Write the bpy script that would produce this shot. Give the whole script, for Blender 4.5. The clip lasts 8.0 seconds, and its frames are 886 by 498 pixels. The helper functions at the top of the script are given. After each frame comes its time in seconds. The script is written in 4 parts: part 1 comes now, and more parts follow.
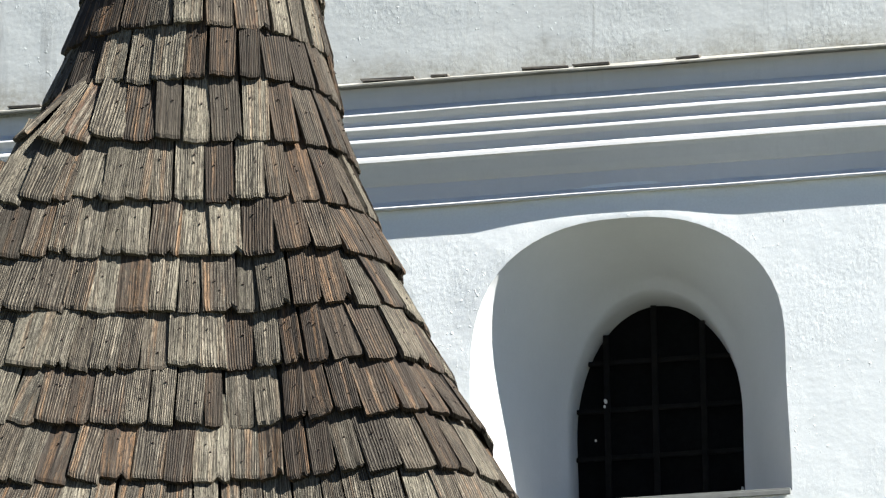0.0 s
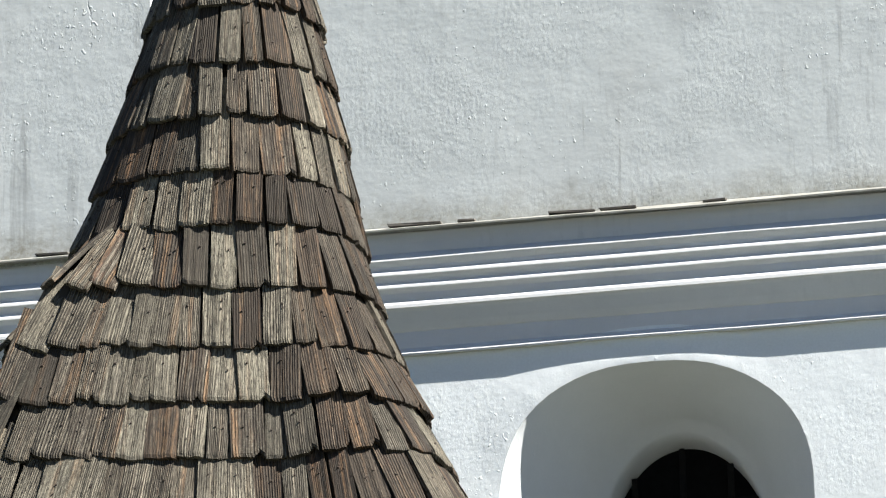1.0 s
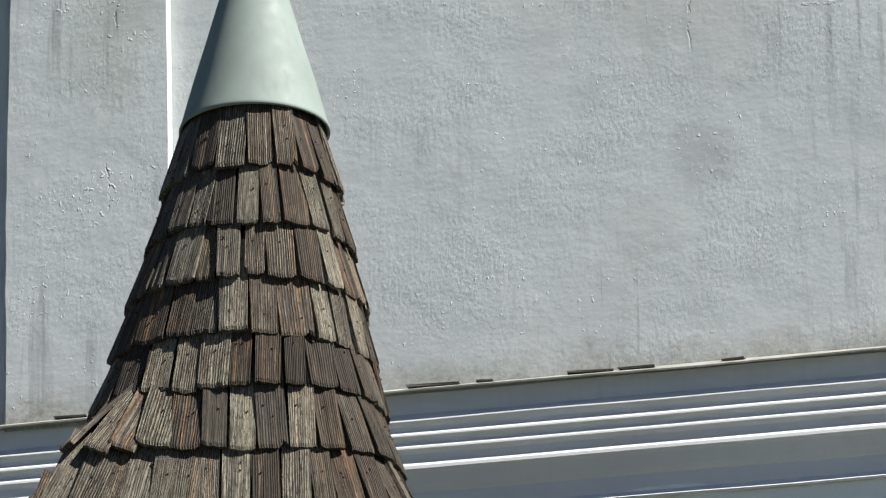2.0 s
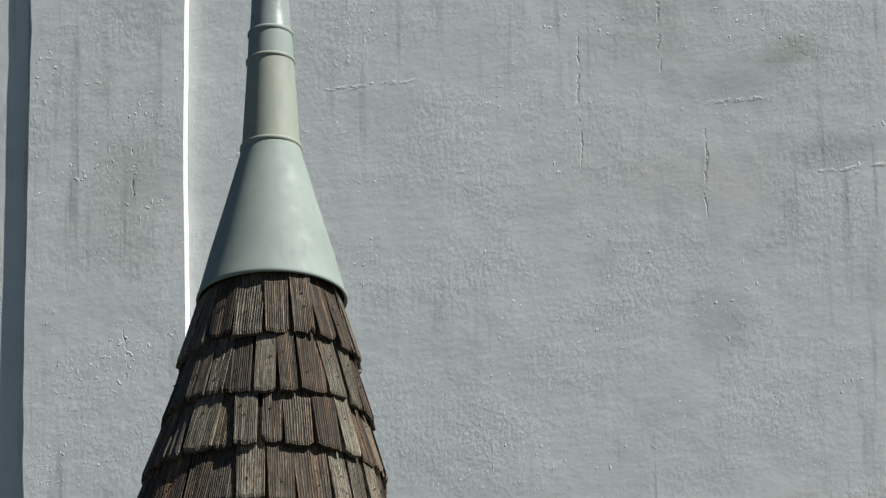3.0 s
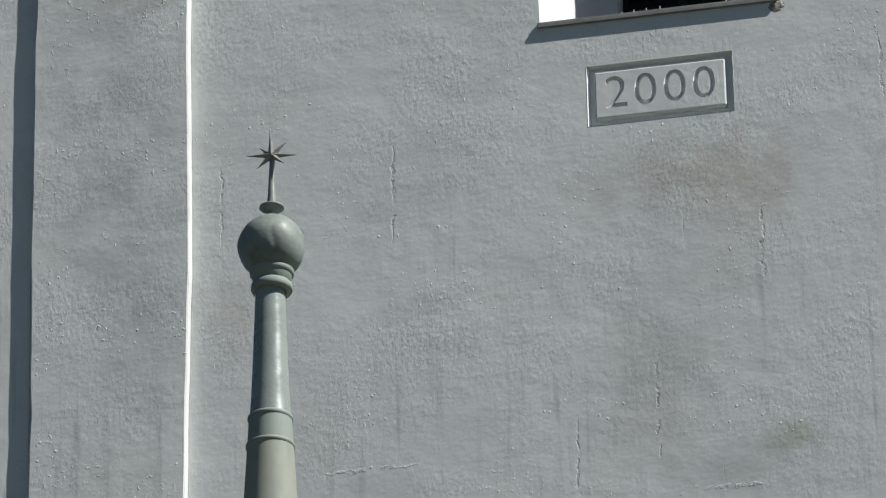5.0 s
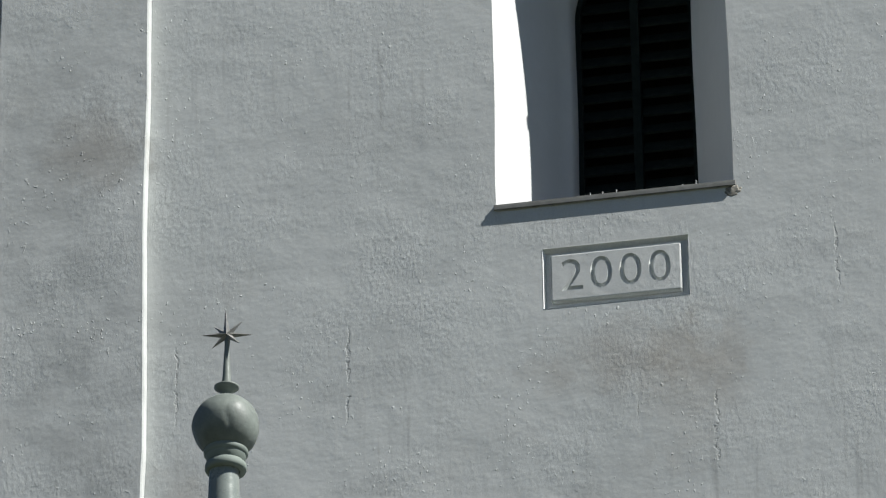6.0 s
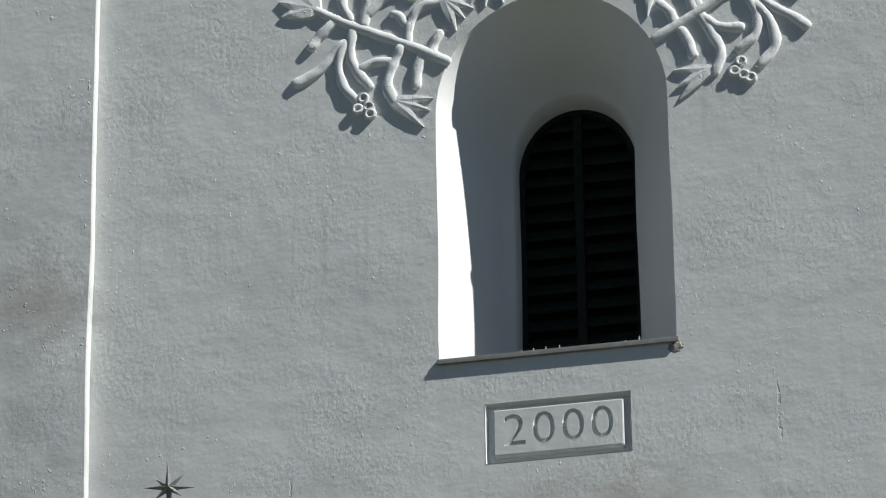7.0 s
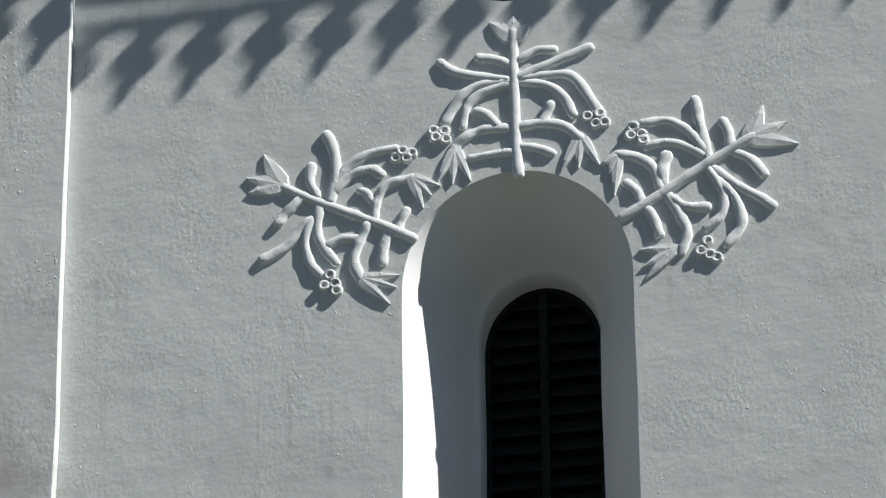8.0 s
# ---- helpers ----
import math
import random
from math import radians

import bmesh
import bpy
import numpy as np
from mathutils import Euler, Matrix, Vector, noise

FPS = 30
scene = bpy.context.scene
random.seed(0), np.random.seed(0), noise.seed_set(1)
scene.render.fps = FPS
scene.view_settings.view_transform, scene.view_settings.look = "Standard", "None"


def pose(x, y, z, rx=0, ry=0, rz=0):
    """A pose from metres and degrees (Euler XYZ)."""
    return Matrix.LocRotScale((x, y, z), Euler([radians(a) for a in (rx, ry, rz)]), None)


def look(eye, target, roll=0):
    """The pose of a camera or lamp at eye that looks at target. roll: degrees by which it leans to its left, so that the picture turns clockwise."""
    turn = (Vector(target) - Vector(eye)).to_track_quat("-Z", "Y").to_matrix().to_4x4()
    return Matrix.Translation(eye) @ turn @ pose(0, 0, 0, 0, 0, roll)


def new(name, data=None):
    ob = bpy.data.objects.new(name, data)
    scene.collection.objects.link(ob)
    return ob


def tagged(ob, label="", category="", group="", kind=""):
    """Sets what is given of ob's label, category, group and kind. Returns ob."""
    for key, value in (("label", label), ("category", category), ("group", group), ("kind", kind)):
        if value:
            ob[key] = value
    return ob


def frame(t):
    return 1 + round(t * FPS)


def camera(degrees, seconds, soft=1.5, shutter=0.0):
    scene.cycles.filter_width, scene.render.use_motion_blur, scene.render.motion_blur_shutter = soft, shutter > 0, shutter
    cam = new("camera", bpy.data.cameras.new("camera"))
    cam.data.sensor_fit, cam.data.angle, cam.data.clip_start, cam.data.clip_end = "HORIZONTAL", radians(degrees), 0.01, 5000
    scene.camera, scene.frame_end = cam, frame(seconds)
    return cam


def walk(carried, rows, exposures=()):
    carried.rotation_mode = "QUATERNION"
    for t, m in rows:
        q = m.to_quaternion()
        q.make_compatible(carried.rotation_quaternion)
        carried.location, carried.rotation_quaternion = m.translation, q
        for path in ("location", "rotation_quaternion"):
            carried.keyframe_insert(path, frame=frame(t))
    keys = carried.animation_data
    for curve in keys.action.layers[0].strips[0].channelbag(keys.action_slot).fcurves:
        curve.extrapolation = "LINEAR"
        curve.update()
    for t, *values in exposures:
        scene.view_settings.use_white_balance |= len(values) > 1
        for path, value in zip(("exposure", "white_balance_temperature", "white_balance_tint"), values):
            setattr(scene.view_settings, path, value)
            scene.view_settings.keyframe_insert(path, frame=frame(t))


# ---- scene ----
# A tripod-like stance in the churchyard: the camera stays at one place and tilts up.
cam = camera(9.0, 8.0, soft=1.25)
EYE = (0.0, -19.0, 1.6)
ROWS = [
    (0.0, 109.870, 0.513, 10.407),
    (0.5, 110.459, 0.658, 10.616),
    (1.0, 111.347, 0.782, 10.807),
    (1.5, 112.197, 0.884, 10.885),
    (1.7, 112.513, 0.950, 10.973),
    (2.8, 114.325, 1.035, 11.296),
    (3.0, 114.691, 1.030, 11.303),
    (3.5, 115.548, 1.038, 11.364),
    (4.0, 116.656, 0.980, 11.355),
    (4.5, 117.640, 0.945, 11.299),
    (4.7, 118.028, 0.960, 11.290),
    (5.8, 120.089, 0.704, 10.812),
    (6.0, 120.442, 0.684, 10.590),
    (6.5, 121.189, 0.573, 10.044),
    (7.0, 122.004, 0.603, 9.866),
    (7.5, 122.801, 0.452, 9.617),
    (8.0, 123.805, 0.375, 9.304),
]
walk(cam, [(t, pose(*EYE, rx, ry, rz)) for t, rx, ry, rz in ROWS],
     [(0.0, 1.56), (1.0, 1.42), (1.5, 1.22), (3.0, 0.72), (3.5, 0.61), (4.5, 0.54), (6.5, 0.53), (8.0, 0.68)])

# ---- light ----
SUN = Vector((0.649, -0.173, 0.740)).normalized()
world = bpy.data.worlds.new("sky")
scene.world = world
world.use_nodes = True
wn = world.node_tree.nodes
sky = wn.new("ShaderNodeTexSky")
sky.sky_type = "NISHITA"
sky.sun_disc = False
sky.dust_density = 0.0
sky.air_density = 0.32
sky.ozone_density = 3.0
sky.sun_elevation = math.asin(SUN.z)
sky.sun_rotation = math.atan2(SUN.x, SUN.y)
wn["Background"].inputs["Strength"].default_value = 0.05
world.node_tree.links.new(sky.outputs[0], wn["Background"].inputs["Color"])
sun = new("sun", bpy.data.lights.new("sun", "SUN"))
sun.data.energy = 5.0
sun.data.angle = radians(0.53)
sun.data.color = (1.0, 0.985, 0.95)
sun.matrix_world = look(SUN * 60, (0, 0, 0))



# ---- materials ----
class Nodes:
    """A short way to write a node material."""

    def __init__(self, name):
        self.m = bpy.data.materials.new(name)
        self.m.use_nodes = True
        self.t = self.m.node_tree
        self.b = self.t.nodes["Principled BSDF"]

    def add(self, kind, values=(), **props):
        n = self.t.nodes.new(kind)
        for k, v in props.items():
            setattr(n, k, v)
        for k, v in values:
            if isinstance(v, bpy.types.NodeSocket):
                self.t.links.new(v, n.inputs[k])
            else:
                n.inputs[k].default_value = v
        return n

    def link(self, out, socket):
        self.t.links.new(out, self.b.inputs[socket])

    def noise(self, vec, scale, detail=4.0, rough=0.55, w=None):
        vals = [("Vector", vec), ("Scale", scale), ("Detail", detail), ("Roughness", rough)]
        if w is not None:
            vals.append(("W", w))
            return self.add("ShaderNodeTexNoise", vals, noise_dimensions="4D").outputs["Fac"]
        return self.add("ShaderNodeTexNoise", vals).outputs["Fac"]

    def stretch(self, vec, scale):
        return self.add("ShaderNodeMapping", [("Vector", vec), ("Scale", scale)]).outputs[0]

    def ramp(self, fac, lo, hi, a=0.0, b=1.0):
        return self.add("ShaderNodeMapRange", [("Value", fac), ("From Min", lo), ("From Max", hi), ("To Min", a), ("To Max", b)]).outputs[0]

    def mix(self, fac, a, b, mode="MIX"):
        n = self.add("ShaderNodeMix", data_type="RGBA", blend_type=mode)
        for k, v in ((0, fac), (6, a), (7, b)):
            if isinstance(v, bpy.types.NodeSocket):
                self.t.links.new(v, n.inputs[k])
            elif k == 0:
                n.inputs[0].default_value = v
            else:
                n.inputs[k].default_value = (*v, 1)
        return n.outputs[2]

    def math(self, op, a, b):
        return self.add("ShaderNodeMath", [(0, a), (1, b)], operation=op).outputs[0]

    def bump(self, height, strength, distance, before=None):
        vals = [("Height", height), ("Strength", strength), ("Distance", distance)]
        if strength < 0:
            vals[1] = ("Strength", -strength)
            vals[2] = ("Distance", -distance)
        if before is not None:
            vals.append(("Normal", before))
        return self.add("ShaderNodeBump", vals).outputs[0]


def plaster_material(name, base, dirt, streak, relief=1.0, band=False, marks=(), scars=()):
    """marks: stains (x, z, half width, half height, strength, colour); scars: broken cracks and ridges (x, z, half width, half height, depth)."""
    n = Nodes(name)
    pos = n.add("ShaderNodeNewGeometry").outputs["Position"]
    blotch = n.ramp(n.noise(pos, 1.3, 5, 0.6), 0.35, 0.75)
    fine = n.ramp(n.noise(pos, 16, 4, 0.6), 0.3, 0.75)
    grit = n.ramp(n.noise(pos, 120, 3, 0.65), 0.35, 0.70)
    runs = n.math("MULTIPLY", n.ramp(n.noise(n.stretch(pos, (26, 26, 1.5)), 1.0, 6, 0.66), 0.53, 0.70), n.ramp(n.noise(n.stretch(pos, (1, 1, 0.7)), 1.3, 3, 0.5), 0.45, 0.64))
    warm = n.ramp(n.noise(pos, 0.9, 4, 0.55), 0.58, 0.74)
    c = n.mix(n.math("MULTIPLY", blotch, 0.8), base, dirt)
    lower = n.ramp(n.add("ShaderNodeSeparateXYZ", [("Vector", pos)]).outputs["Z"], 10.8, 12.6, 0.95, 0.45)
    c = n.mix(n.math("MULTIPLY", n.math("MULTIPLY", runs, lower), streak), c, (0.25, 0.255, 0.245))
    smudge = n.ramp(n.noise(n.stretch(pos, (0.8, 0.8, 2.2)), 1.5, 5, 0.6), 0.56, 0.74)
    c = n.mix(n.math("MULTIPLY", smudge, 0.40 * streak), c, (0.32, 0.33, 0.32))
    c = n.mix(n.math("MULTIPLY", warm, 0.22 * streak), c, (0.42, 0.35, 0.26))
    c = n.mix(n.math("MULTIPLY", fine, 0.35), c, dirt)
    c = n.mix(n.math("MULTIPLY", grit, 0.22 * relief), c, tuple(0.72 * v for v in dirt))
    frayed = n.noise(pos, 5.0, 6, 0.68)
    edge = n.math("MULTIPLY", n.math("SUBTRACT", frayed, 0.5), 2.6)
    xyz = n.add("ShaderNodeSeparateXYZ", [("Vector", pos)])

    def spot(x, z, wide, tall):
        """1 in the middle of an ellipse, 0 at its rim."""
        u = n.math("DIVIDE", n.math("SUBTRACT", xyz.outputs["X"], x), wide)
        v = n.math("DIVIDE", n.math("SUBTRACT", xyz.outputs["Z"], z), tall)
        return n.math("SUBTRACT", 1.0, n.math("SQRT", n.math("ADD", n.math("MULTIPLY", u, u), n.math("MULTIPLY", v, v)), 0.0))

    for x, z, wide, tall, strength, colour in marks:
        f = n.ramp(n.math("ADD", spot(x, z, wide, tall), edge), 0.0, 0.9, 0.0, strength)
        c = n.mix(f, c, colour)
    if band:
        # grime where rain splashes up from the ledge
        ragged = n.math("ADD", xyz.outputs["Z"], n.math("MULTIPLY", n.noise(pos, 4.5, 6, 0.7), -0.34))
        near = n.ramp(ragged, 9.05, 9.20, 1.0, 0.0)
        speck = n.ramp(n.noise(pos, 40, 4, 0.7), 0.35, 0.65, 0.35, 1.0)
        c = n.mix(n.math("MULTIPLY", n.math("MULTIPLY", near, speck), 0.85), c, (0.23, 0.21, 0.155))
    n.b.inputs["Roughness"].default_value = 0.92
    lumps = n.noise(pos, 3.2, 3, 0.5)
    worked = n.ramp(n.noise(pos, 2.1, 4, 0.6), 0.42, 0.66, 0.12, 1.0)
    brush = n.noise(n.stretch(pos, (1.0, 1.0, 0.6)), 58, 5, 0.7)
    trowel = n.noise(n.stretch(pos, (0.7, 1.0, 1.0)), 8, 5, 0.62)
    pimple = n.ramp(n.noise(n.stretch(pos, (1, 1, 0.75)), 62, 2, 0.5), 0.64, 0.74)
    patchy = n.ramp(n.noise(pos, 3.4, 3, 0.6), 0.50, 0.66)
    scratch = n.math("MULTIPLY", n.ramp(n.noise(n.stretch(pos, (17, 17, 1.1)), 1.7, 6, 0.72), 0.665, 0.71), n.ramp(n.noise(pos, 1.3, 2, 0.5), 0.50, 0.60))
    c = n.mix(n.math("MULTIPLY", scratch, 0.75 * streak), c, (0.16, 0.16, 0.15))
    h = n.bump(lumps, 0.45 * relief, 0.010)
    h = n.bump(trowel, 0.50 * relief, 0.006, h)
    h = n.bump(n.math("MULTIPLY", brush, worked), 0.50 * relief, 0.0060, h)
    h = n.bump(n.math("MULTIPLY", pimple, patchy), 0.75 * relief, 0.0040, h)
    h = n.bump(scratch, -0.45 * relief, 0.004, h)
    bend = n.math("MULTIPLY", n.math("SUBTRACT", n.noise(pos, 7.0, 6, 0.7), 0.5), 0.085)
    broken = n.ramp(n.noise(pos, 17.0, 4, 0.65), 0.46, 0.58)
    for x, z, wide, tall, depth in scars:
        along_x = n.math("SUBTRACT", n.math("ADD", xyz.outputs["X"], bend if tall > wide else 0.0), x)
        along_z = n.math("SUBTRACT", n.math("ADD", xyz.outputs["Z"], bend if wide > tall else 0.0), z)
        u, v = n.math("DIVIDE", along_x, wide), n.math("DIVIDE", along_z, tall)
        f = n.math("SUBTRACT", 1.0, n.math("ADD", n.math("MULTIPLY", u, u), n.math("MULTIPLY", v, v)))
        f = n.math("MULTIPLY", n.ramp(f, 0.0, 0.6), broken)
        if depth < 0:
            c = n.mix(n.math("MULTIPLY", f, 0.36), c, (0.17, 0.17, 0.165))
        h = n.bump(f, 0.7 if depth > 0 else -0.7, abs(depth), h)
    n.link(c, "Base Color")
    n.link(h, "Normal")
    return n.m


def shingle_material(name, browned):
    """browned: the share of shingles brown instead of bleached grey; high values also colour in shade."""
    n = Nodes(name)
    uv = n.add("ShaderNodeUVMap", uv_map="grain").outputs[0]
    rnd = n.math("ADD", n.add("ShaderNodeObjectInfo").outputs["Random"], n.add("ShaderNodeNewGeometry").outputs["Random Per Island"])
    w = n.math("MULTIPLY", rnd, 37.0)
    long = n.stretch(uv, (1.0, 0.045, 1.0))
    wob = n.noise(n.stretch(uv, (1, 0.25, 1)), 18, 2, 0.5, w)
    bent = n.add("ShaderNodeVectorMath", [(0, long), (1, n.add("ShaderNodeCombineXYZ", [("X", n.math("MULTIPLY", wob, 0.012))]).outputs[0])], operation="ADD").outputs[0]
    grain = n.noise(bent, 190, 4, 0.65, w)
    broad = n.noise(bent, 42, 3, 0.55, w)
    fibre = n.noise(bent, 520, 4, 0.7, w)
    tone = n.add("ShaderNodeTexWhiteNoise", [("W", rnd)], noise_dimensions="1D").outputs["Value"]
    tone2 = n.add("ShaderNodeTexWhiteNoise", [("W", n.math("ADD", rnd, 3.7))], noise_dimensions="1D").outputs["Value"]
    silver = n.mix(n.ramp(tone, 0, 1), (0.058, 0.051, 0.038), (0.30, 0.27, 0.20))
    brown = n.mix(n.ramp(tone, 0, 1), (0.024, 0.0165, 0.012), (0.080, 0.053, 0.034))
    c = n.mix(n.ramp(tone2, 1 - browned - 0.15, 1 - browned + 0.25), silver, brown)
    amber = n.math("MULTIPLY", n.ramp(broad, 0.51, 0.65), n.ramp(tone2, 0.2, 0.95, 0.12, 1.0 - 0.35 * browned))
    c = n.mix(amber, c, (0.36, 0.20, 0.095))
    pale = n.math("MULTIPLY", n.ramp(n.noise(bent, 60, 3, 0.5, n.math("ADD", w, 5.0)), 0.56, 0.70), 0.80 - 0.72 * browned)
    c = n.mix(pale, c, (0.44, 0.385, 0.295))
    moss = n.math("MULTIPLY", n.ramp(n.noise(uv, 30, 4, 0.6, w), 0.58, 0.75), 0.45)
    c = n.mix(moss, c, (0.13, 0.125, 0.085))
    tone3 = n.add("ShaderNodeTexWhiteNoise", [("W", n.math("ADD", rnd, 11.3))], noise_dimensions="1D").outputs["Value"]
    comb = n.add("ShaderNodeTexWave", [("Vector", bent), ("Scale", 36.0), ("Distortion", 3.2), ("Detail", 3.0), ("Detail Scale", 1.8), ("Phase Offset", w)], wave_type="BANDS", bands_direction="X").outputs["Fac"]
    teeth = n.ramp(tone3, 0.1, 0.9, 0.12, 1.0)
    rust = n.math("MULTIPLY", n.ramp(n.noise(n.stretch(uv, (1, 0.3, 1)), 24, 4, 0.6, n.math("ADD", w, 21.0)), 0.60, 0.72), n.ramp(tone2, 0.45, 1.0, 0.0, 0.8))
    c = n.mix(rust, c, (0.19, 0.075, 0.038))
    lichen = n.math("MULTIPLY", n.ramp(n.noise(uv, 190, 4, 0.7, w), 0.53, 0.64), n.ramp(n.noise(uv, 14, 3, 0.5, n.math("ADD", w, 2.0)), 0.44, 0.60, 0.0, 0.8 - 0.74 * browned))
    c = n.mix(lichen, c, (0.45, 0.43, 0.34))
    ridged = n.ramp(n.noise(uv, 9, 2, 0.5, n.math("ADD", w, 9.0)), 0.35, 0.6, 0.45, 1.0)
    line = n.math("MULTIPLY", n.ramp(grain, 0.43, 0.535, 1.0, 0.0), n.math("MULTIPLY", ridged, n.ramp(tone, 0.0, 1.0, 0.6, 0.95)))
    c = n.mix(n.ramp(grain, 0.54, 0.66, 0.0, 0.54 - 0.55 * browned), c, (0.34, 0.29, 0.21))
    c = n.mix(n.math("MULTIPLY", n.ramp(comb, 0.62, 0.92), n.math("MULTIPLY", teeth, 0.58 - 0.54 * browned)), c, (0.46, 0.39, 0.285))
    c = n.mix(n.math("MULTIPLY", n.ramp(comb, 0.18, 0.46, 1.0, 0.0), n.math("MULTIPLY", teeth, ridged)), c, (0.016, 0.012, 0.009))
    c = n.mix(n.math("MULTIPLY", line, 0.9), c, (0.020, 0.016, 0.012))
    pit = n.ramp(n.noise(n.stretch(uv, (1, 0.35, 1)), 135, 4, 0.7, w), 0.38, 0.47, 0.85, 0.0)
    c = n.mix(pit, c, (0.03, 0.025, 0.018))
    c = n.mix(n.ramp(fibre, 0.40, 0.54, 0.72, 0.0), c, (0.030, 0.025, 0.019))
    c = n.mix(n.ramp(fibre, 0.56, 0.70, 0.0, 0.52 - 0.5 * browned), c, (0.40, 0.35, 0.265))
    split = n.ramp(n.noise(bent, 30, 2, 0.4, n.math("ADD", w, 13.0)), 0.28, 0.31, 1.0, 0.0)
    c = n.mix(split, c, (0.012, 0.009, 0.007))
    n.link(c, "Base Color")
    n.b.inputs["Roughness"].default_value = 0.85
    n.b.inputs["Specular IOR Level"].default_value = 0.25
    h = n.bump(broad, 0.4, 0.004)
    h = n.bump(grain, 1.0, 0.006, h)
    h = n.bump(n.math("MULTIPLY", comb, teeth), 0.9, 0.005, h)
    h = n.bump(fibre, 0.7, 0.002, h)
    n.link(h, "Normal")
    return n.m


def plain_material(name, a, b, rough, metal=0.0, scale=12.0, bump=0.002):
    n = Nodes(name)
    if max(a) < 0.02 or "tin" in name:
        n.b.inputs["Specular IOR Level"].default_value = 0.15 if max(a) < 0.02 else 0.3
    pos = n.add("ShaderNodeNewGeometry").outputs["Position"]
    c = n.mix(n.ramp(n.noise(pos, scale, 6, 0.65), 0.35, 0.7), a, b)
    c = n.mix(n.ramp(n.noise(n.stretch(pos, (1, 1, 0.15)), scale * 5, 4, 0.6), 0.55, 0.8, 0.0, 0.35), c, tuple(x * 0.6 for x in a))
    n.link(c, "Base Color")
    n.link(n.ramp(n.noise(pos, scale * 3, 4, 0.6), 0.3, 0.7, rough - 0.08, rough + 0.12), "Roughness")
    n.b.inputs["Metallic"].default_value = metal
    n.link(n.bump(n.noise(pos, scale * 2, 4, 0.6), 0.5, bump), "Normal")
    return n.m


UMBER, LICHEN, SOOT = (0.30, 0.25, 0.195), (0.27, 0.29, 0.20), (0.27, 0.28, 0.275)
STAINS = [(-2.24, 11.17, 0.20, 0.08, 0.45, LICHEN), (-2.48, 11.06, 0.34, 0.13, 0.35, SOOT), (-2.66, 12.36, 0.50, 0.20, 0.34, UMBER),
          (-2.42, 12.25, 0.26, 0.40, 0.25, UMBER), (-4.84, 13.56, 0.22, 0.26, 0.42, UMBER), (-4.80, 11.9, 0.30, 0.5, 0.3, SOOT),
          (-2.60, 10.08, 0.15, 0.22, 0.35, SOOT), (-2.16, 10.74, 0.50, 0.10, 0.35, SOOT), (-4.45, 11.95, 0.14, 0.25, 0.25, UMBER),
          (-2.75, 11.55, 0.24, 0.42, 0.3, SOOT), (-4.95, 13.3, 0.42, 1.5, 0.4, SOOT), (-4.84, 10.9, 0.25, 0.7, 0.25, LICHEN)]
SCARS = [(-3.095, 11.05, 0.007, 0.32, -0.003), (-2.78, 11.35, 0.007, 0.24, -0.003), (-4.83, 10.92, 0.006, 0.13, -0.004),
         (-3.80, 12.42, 0.007, 0.24, -0.003), (-4.86, 10.16, 0.006, 0.12, -0.003), (-3.90, 11.22, 0.20, 0.009, 0.0022),
         (-2.50, 10.99, 0.16, 0.010, 0.002), (-2.62, 10.70, 0.007, 0.20, -0.003), (-2.05, 10.66, 0.20, 0.010, 0.002),
         (-2.35, 12.02, 0.007, 0.22, -0.003), (-4.50, 12.45, 0.006, 0.22, -0.003), (-1.85, 12.75, 0.007, 0.18, -0.003)]
lime_grey = plaster_material("aged_limewash", (0.630, 0.652, 0.632), (0.525, 0.546, 0.530), 0.95, 1.0, True, STAINS, SCARS)
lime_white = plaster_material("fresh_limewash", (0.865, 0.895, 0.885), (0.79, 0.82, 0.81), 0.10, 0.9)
# toned below the lower wall's white, deepening the niches' shade by colour
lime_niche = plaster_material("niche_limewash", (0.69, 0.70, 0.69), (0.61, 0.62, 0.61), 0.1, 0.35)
lime_relief = plaster_material("relief_limewash", (0.77, 0.785, 0.77), (0.65, 0.67, 0.66), 0.15, 1.3)
lime_cornice = plaster_material("cornice_limewash", (0.72, 0.72, 0.71), (0.60, 0.60, 0.59), 0.2, 0.3)
shingle_grey = shingle_material("bleached_shingle", 0.3)
shingle_brown = shingle_material("shaded_brown_shingle", 0.85)
under_wood = plain_material("roof_boards", (0.05, 0.04, 0.03), (0.08, 0.062, 0.045), 0.9)
tin_paint = plain_material("painted_tin", (0.225, 0.265, 0.235), (0.19, 0.225, 0.20), 0.66, 0.0, 5.0, 0.001)
tin_worn = plain_material("worn_painted_tin", (0.265, 0.28, 0.225), (0.22, 0.245, 0.21), 0.62, 0.0, 7.0, 0.001)
tin_gloss = plain_material("glossy_painted_metal", (0.28, 0.315, 0.29), (0.23, 0.265, 0.245), 0.26, 0.12, 6.0, 0.003)
tin_ball = plain_material("patina_and_shade_tin", (0.22, 0.25, 0.225), (0.13, 0.15, 0.135), 0.5, 0.0, 11.0, 0.004)
star_metal = plain_material("tarnished_star_metal", (0.20, 0.20, 0.185), (0.30, 0.30, 0.28), 0.38, 0.5, 30.0, 0.001)
sill_metal = plain_material("sill_sheet", (0.20, 0.205, 0.19), (0.13, 0.135, 0.125), 0.6, 0.0, 20.0)
# near black for the grille, and for the unlit inside of the openings
iron = plain_material("iron_and_interior_dark", (0.0065, 0.0065, 0.006), (0.012, 0.0105, 0.009), 0.88)
louvre_paint = plain_material("dark_green_paint", (0.008, 0.0135, 0.012), (0.014, 0.021, 0.018), 0.8)
